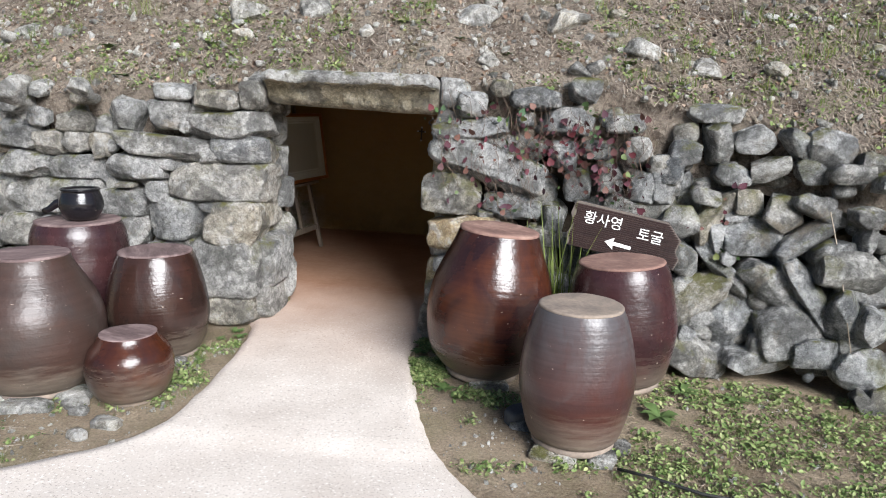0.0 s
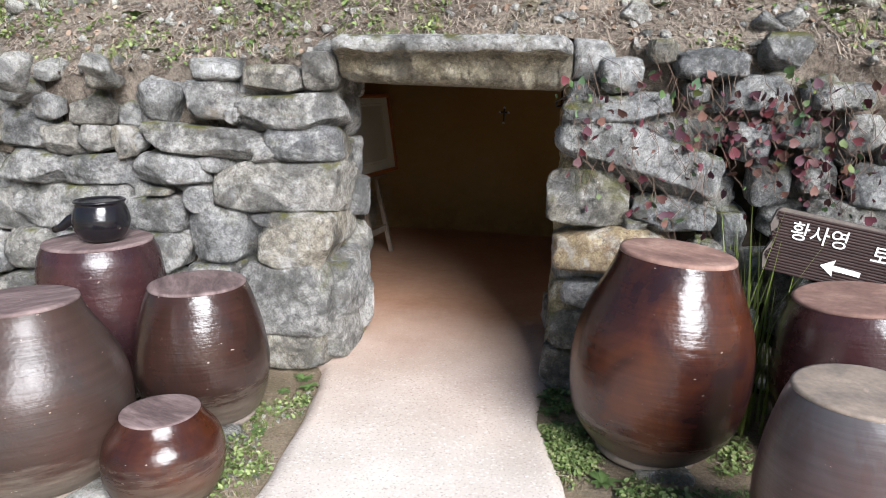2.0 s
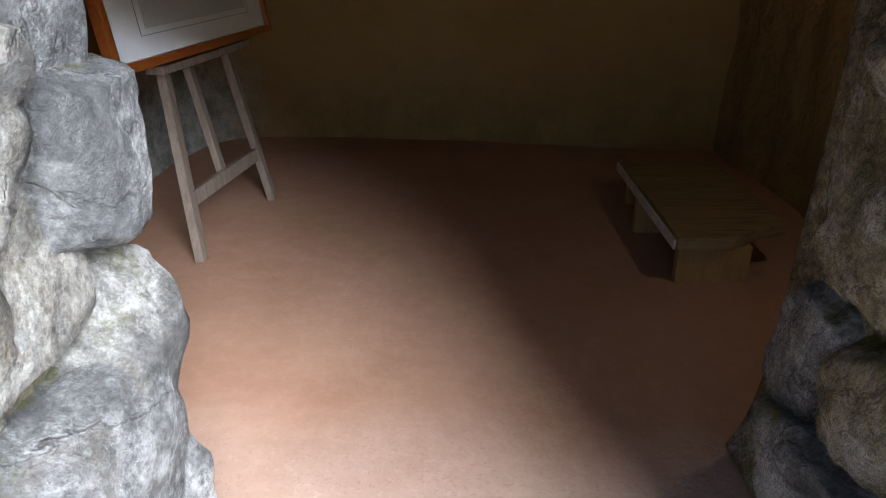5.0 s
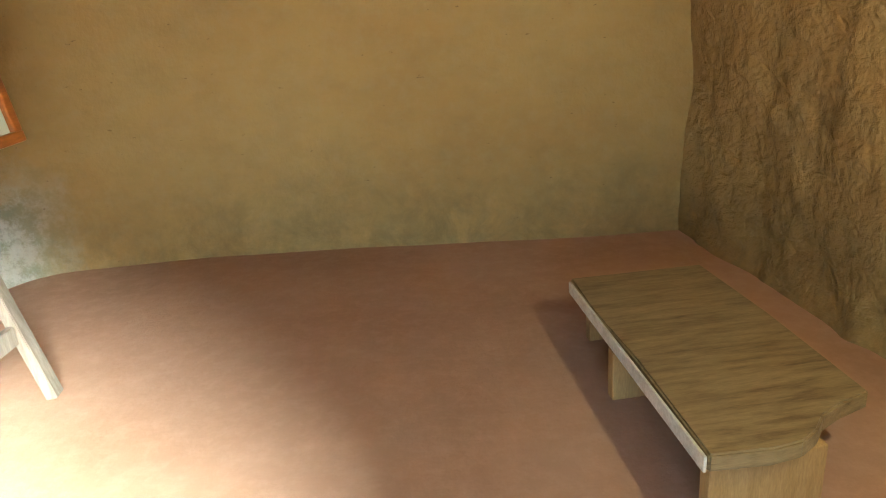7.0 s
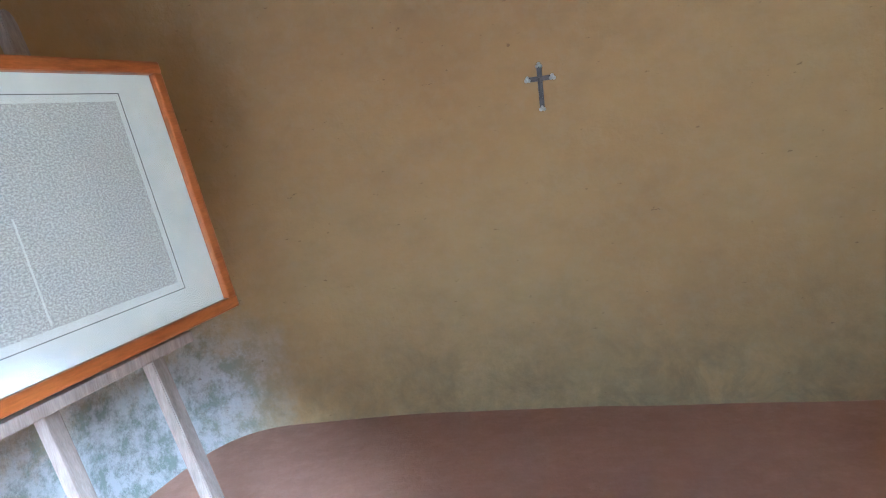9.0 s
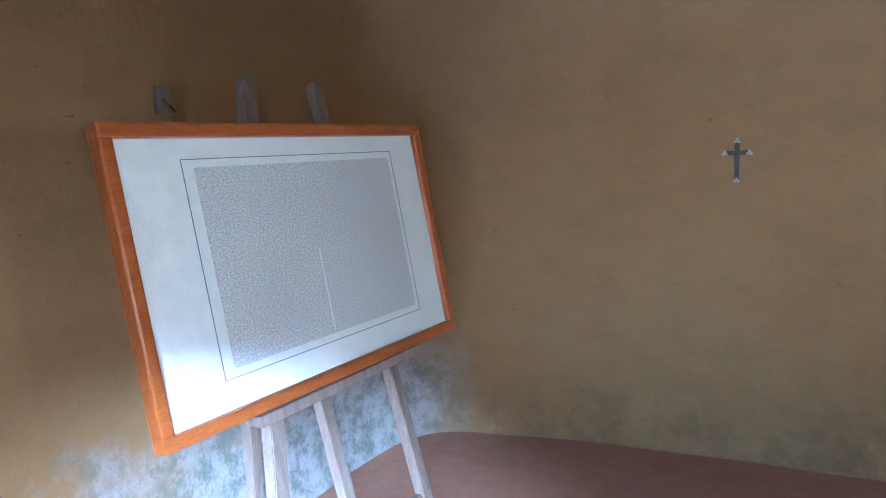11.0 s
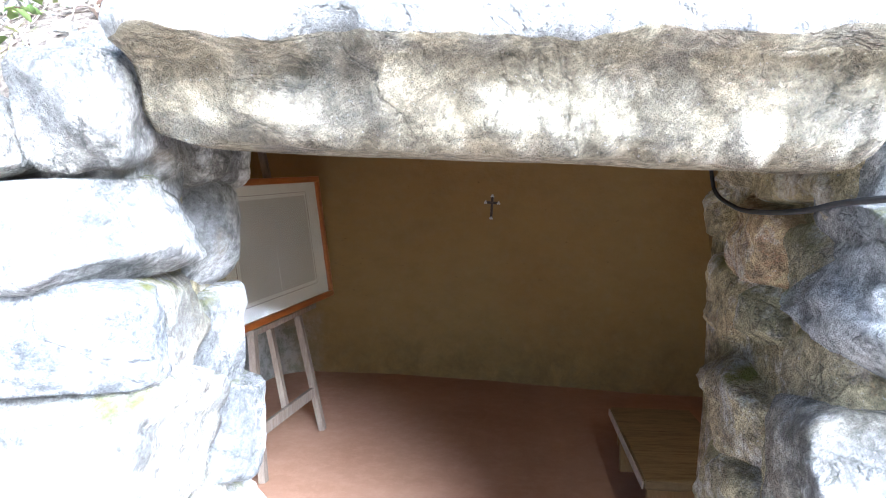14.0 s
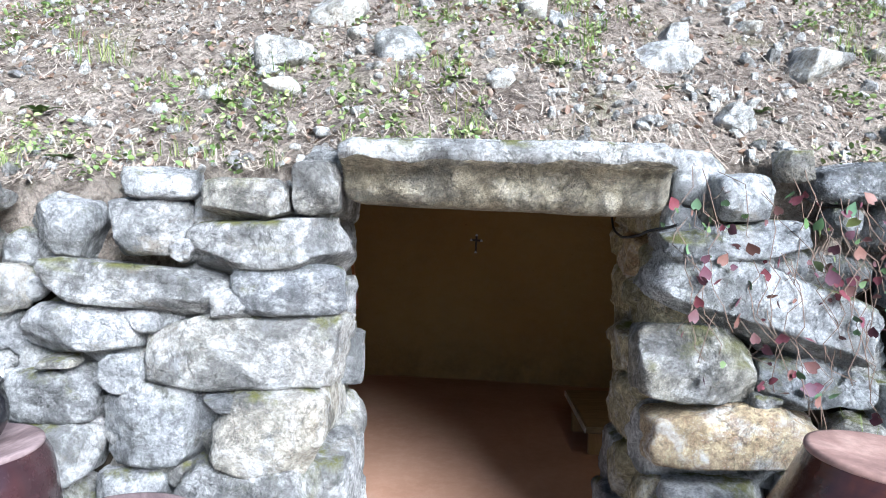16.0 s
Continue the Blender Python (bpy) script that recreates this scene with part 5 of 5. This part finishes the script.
obj("slope_leaves", mesh_from("slope_leaves", *leaves([(x, y, z + 0.012) for x, y, z in on_slope(4200)], 0.042, rng, 0.5, 0.5)), DEAD_LEAF, None, "curled brown dead leaves lying on the slope", "dead leaves", kind="stuff")
tufts = on_slope(420, 1.0, rng, 3.8, 0.05)
obj("slope_grass", mesh_from("slope_grass", *blades(tufts, 1, 0.10, 0.004, 1.0, 14, rng), False), GRASS, None, "thin green and yellow grass tufts on the slope", "grass", kind="stuff")
pts = []
for x, y, z in on_slope(1500, 1.0, rng, 3.8, -0.05):
    for _ in range(int(rng.integers(5, 16))):
        dx, dy = rng.normal(0, 0.035), rng.normal(0, 0.035)
        pts.append((x + dx, y + dy, slope_z(x + dx, y + dy) + rng.uniform(0.01, 0.05)))
obj("slope_weeds", mesh_from("slope_weeds", *leaves(pts, 0.029, rng, 0.5, 0.4)), WEED, None, "low green weeds scattered over the slope", "weeds", kind="stuff")
bed = [(-3.55, 6.1), (2.35, 5.6), (2.6, 5.2), (2.9, 5.4), (-2.6, 5.7), (-1.9, 6.4)]
obj("tall_grass", mesh_from("tall_grass", *blades([(x + rng.normal() * 0.08, y + rng.normal() * 0.08, slope_z(x, y)) for x, y in bed for _ in range(6)], 1, 0.21, 0.005, 1.5, 8, rng), False), GRASS, None,
    "taller arching green grass clumps on the slope", "grass", kind="stuff")


def on_ground(n, spots, gen):
    out = []
    while len(out) < n:
        x0, x1, y0, y1, d = spots[int(gen.integers(len(spots)))]
        x, y = gen.uniform(x0, x1), gen.uniform(y0, y1)
        lo, hi = path_edges(y)
        if lo - 0.01 < x < hi + 0.01 or y > wall_y(x) + 0.02 or n3(x * 1.7, y * 1.7, 33) + 0.5 * n3(x * 6, y * 6, 5) < d:
            continue
        out.append((x, y, ground_z(x, y)))
    return out


RIGHT = [(-0.1, 0.2, 3.9, 4.75, -0.1), (1.2, 4.2, 1.6, 4.4, -0.25), (0.9, 3.2, 2.2, 4.2, -0.2), (0.0, 0.9, 2.9, 4.6, 0.1)]
LEFT = [(-1.7, -1.1, 3.2, 4.8, 0.05), (-1.55, -1.15, 3.6, 4.85, 0.0), (-2.6, -1.2, 2.6, 3.6, 0.02), (-4, -2.2, 2.2, 4.5, 0.1)]
pts = []
for x, y, z in on_ground(3200, RIGHT, rng) + on_ground(330, LEFT, rng):
    for _ in range(int(rng.integers(4, 10))):
        pts.append((x + rng.normal(0, 0.022), y + rng.normal(0, 0.022), z + rng.uniform(0.004, 0.035)))
obj("ground_weeds", mesh_from("ground_weeds", *leaves(pts, 0.024, rng, 0.45)), WEED, None, "carpet of small green weeds on the earth", "weeds", kind="stuff")
obj("ground_grass", mesh_from("ground_grass", *blades(on_ground(420, RIGHT, rng) + on_ground(160, LEFT, rng), 1, 0.05, 0.003, 1.0, 7, rng), False), GRASS, None, "short thin grass on the earth", "grass", kind="stuff")
obj("ground_litter", mesh_from("ground_litter", *litter([(*p, 0, 0) for p in on_ground(4200, RIGHT + LEFT, rng)], 0.05, rng, 0.004), False), STRAW, None, "dry stalks and bits lying on the earth", "dry grass", kind="stuff")

verts, faces = [], []
for x, y, z in on_ground(1500, RIGHT + LEFT + [(-2.2, -1.1, 2.4, 3.4, -0.3), (0.1, 0.9, 2.3, 3.6, -0.3)], rng):
    bv, bf = bits[int(rng.integers(8))]
    s = 0.005 + 0.022 * rng.uniform() ** 4
    m = np.array(Euler(rng.uniform(-3, 3, 3)).to_matrix())
    faces += [tuple(i + len(verts) for i in f) for f in bf]
    verts += [tuple(q) for q in (bv * s) @ m.T + (x, y, z + s * 0.25)]
obj("ground_gravel", mesh_from("ground_gravel", verts, faces, False), STONE_PALE, None, "small stone chips lying on the earth", "gravel", kind="stuff")

# sedge clump behind the big jar
sedge = new("sedge_clump")
sedge.location = (0.90, 4.52, 0.0)
tagged(sedge, "tall narrow green sedge clump by the jars", "plant")
for k in range(70):
    v, f = blades([(rng.normal() * 0.035, rng.normal() * 0.03, -0.04)], 1, 0.98, 0.014, 0.32, 1, rng)
    obj("blade", mesh_from("blade", v, f, False), GRASS, sedge)


def rosette(x, y, z, size, count, gen, label):
    """A low broad-leaved weed: pointed leaves arching out from one root."""
    plant = new("weed_plant")
    plant.location = (x, y, z)
    size *= 0.72
    tagged(plant, label, "weed", "broad-leaved weeds")
    for k in range(count):
        a = 2.4 * k + gen.uniform(-0.3, 0.3)
        l, w, rise = size * gen.uniform(0.6, 1.1), size * gen.uniform(0.14, 0.24), gen.uniform(0.2, 0.9)
        dx, dy = math.cos(a), math.sin(a)
        verts = []
        for f, ww in ((0.0, 0.15), (0.25, 0.75), (0.5, 1.0), (0.75, 0.7), (1.0, 0.05)):
            h = l * rise * (f - 0.75 * f * f)
            for side, dip in ((-1, 0.25), (0, 0.0), (1, 0.25)):
                o = side * ww * w * (1 + 0.25 * math.sin(f * 14 + k))
                verts.append((dx * l * f - dy * o, dy * l * f + dx * o, 0.01 + h + dip * abs(o)))
        faces = [(3 * j + i, 3 * j + i + 1, 3 * j + i + 4, 3 * j + i + 3) for j in range(4) for i in range(2)]
        obj("leaf", mesh_from("leaf", verts, faces), BROAD_LEAF, plant)


for x, y, size, count in ((0.03, 4.58, 0.13, 10), (0.0, 4.42, 0.10, 9), (0.06, 4.30, 0.09, 8), (0.24, 3.82, 0.12, 9), (0.34, 3.74, 0.10, 8), (1.46, 3.66, 0.20, 11), (1.66, 4.0, 0.14, 9), (1.95, 3.95, 0.13, 9), (-1.37, 4.62, 0.10, 9), (-1.30, 4.52, 0.09, 8), (-1.42, 4.45, 0.08, 8), (-1.36, 4.0, 0.09, 8), (-1.40, 3.6, 0.08, 7)):
    rosette(x, y, ground_z(x, y), size, count, rng, "low broad-leaved green weed growing at the edge of the path")
for x, y, size, count in ((-2.35, 4.98, 0.13, 9), (-2.62, 5.3, 0.16, 8), (-1.75, 5.25, 0.12, 10), (-1.1, 5.55, 0.12, 9), (-0.75, 5.3, 0.10, 9), (-0.3, 5.35, 0.10, 9), (0.15, 5.25, 0.09, 8), (0.5, 5.1, 0.09, 8), (1.35, 5.1, 0.11, 9)):
    rosette(x, y, slope_z(x, y), size, count, rng, "broad-leaved green weed rooted in the dry slope")

vine = part("dry_vine", tube_bm([(2.47, wall_y(2.47, 1.05) - 0.03, 1.06), (2.52, wall_y(2.5, 0.8) - 0.05, 0.80), (2.56, wall_y(2.55, 0.5) - 0.04, 0.52), (2.60, wall_y(2.6, 0.25) - 0.03, 0.26)], [0.004, 0.0035, 0.003, 0.0025], 6), STRAW, None)
tagged(vine, "thin pale dry vine hanging down the rubble wall", "vine")

# creeper on the wall
gen = np.random.default_rng(21)
stems, red, green = [], [], []
for k in range(64):
    x = gen.uniform(0.05, 1.45)
    z = gen.uniform(1.35, 1.74)
    p = Vector((x, wall_y(x, z) - 0.05, z))
    pts = [p.copy()]
    for _ in range(int(gen.integers(5, 13))):
        p = p + Vector((gen.normal(0.012, 0.03), gen.normal(-0.002, 0.01), -gen.uniform(0.03, 0.075)))
        p.y = min(p.y, wall_y(p.x, p.z) - 0.015)
        pts.append(p.copy())
        if gen.uniform() < 0.24 and p.z > 0.75:
            q = (p.x + gen.normal(0, 0.03), p.y - gen.uniform(0.01, 0.05), p.z + gen.normal(0, 0.02))
            (green if gen.uniform() < 0.28 else red).append(q)
    stems.append(pts)
for cx, cz, n in ((1.0, 1.33, 55), (0.86, 1.42, 34), (1.2, 1.2, 34), (0.55, 1.38, 12), (0.27, 1.5, 8), (1.05, 1.05, 14), (0.35, 1.0, 8), (2.05, 1.1, 5), (1.75, 0.95, 5)):
    for _ in range(n):
        x, z = cx + gen.normal() * 0.13, cz + gen.normal() * 0.10
        red.append((x, wall_y(x, z) - gen.uniform(0.02, 0.09), z))
for cx, cz, n in ((0.17, 1.56, 14), (1.28, 1.28, 10), (1.15, 1.5, 12), (0.6, 1.52, 8), (1.9, 0.75, 3)):
    for _ in range(n):
        x, z = cx + gen.normal() * 0.07, cz + gen.normal() * 0.07
        green.append((x, wall_y(x, z) - gen.uniform(0.02, 0.09), z))
creeper = new("creeper")
creeper.location = (0.7, 4.7, 0.0)
tagged(creeper, "creeper with red and green autumn leaves hanging on the wall", "creeper")
for pts in stems:
    part("stem", tube_bm([q - creeper.location for q in pts], [0.0017] * len(pts), 4), TWIG, creeper)
shift = lambda ps: [(x - 0.7, y - 4.7, z) for x, y, z in ps]


def lobed(points, size, gen):
    """Broad pointed creeper leaves hanging with their faces outwards."""
    ring = [(0, -0.20), (0.20, -0.33), (0.36, -0.12), (0.42, 0.10), (0.27, 0.36), (0, 0.66), (-0.27, 0.36), (-0.42, 0.10), (-0.36, -0.12), (-0.20, -0.33)]
    verts, faces = [], []
    for px, py, pz in points:
        sc = size * gen.uniform(0.35, 1.0) ** 1.3 * 1.4
        m = Euler((gen.normal(-1.2, 0.55), gen.normal(0, 0.6), gen.normal(0, 0.8))).to_matrix() @ Euler((0, 0, math.pi + gen.normal(0, 0.8))).to_matrix()
        b = len(verts)
        for x, y, z in [(0, 0.12, 0.05)] + [(x, y, -0.10 * (abs(x) + abs(y))) for x, y in ring]:
            q = m @ Vector((x * sc, y * sc, z * sc))
            verts.append((px + q.x, py + q.y, pz + q.z))
        faces += [(b, b + 1 + i, b + 1 + (i + 1) % 10) for i in range(10)]
    return verts, faces


obj("red_leaves", mesh_from("red_leaves", *lobed(shift(red), 0.046, gen)), CREEPER_RED, creeper, "wine-red lobed creeper leaves")
obj("green_leaves", mesh_from("green_leaves", *lobed(shift(green), 0.042, gen)), CREEPER_GREEN, creeper, "green creeper leaves")
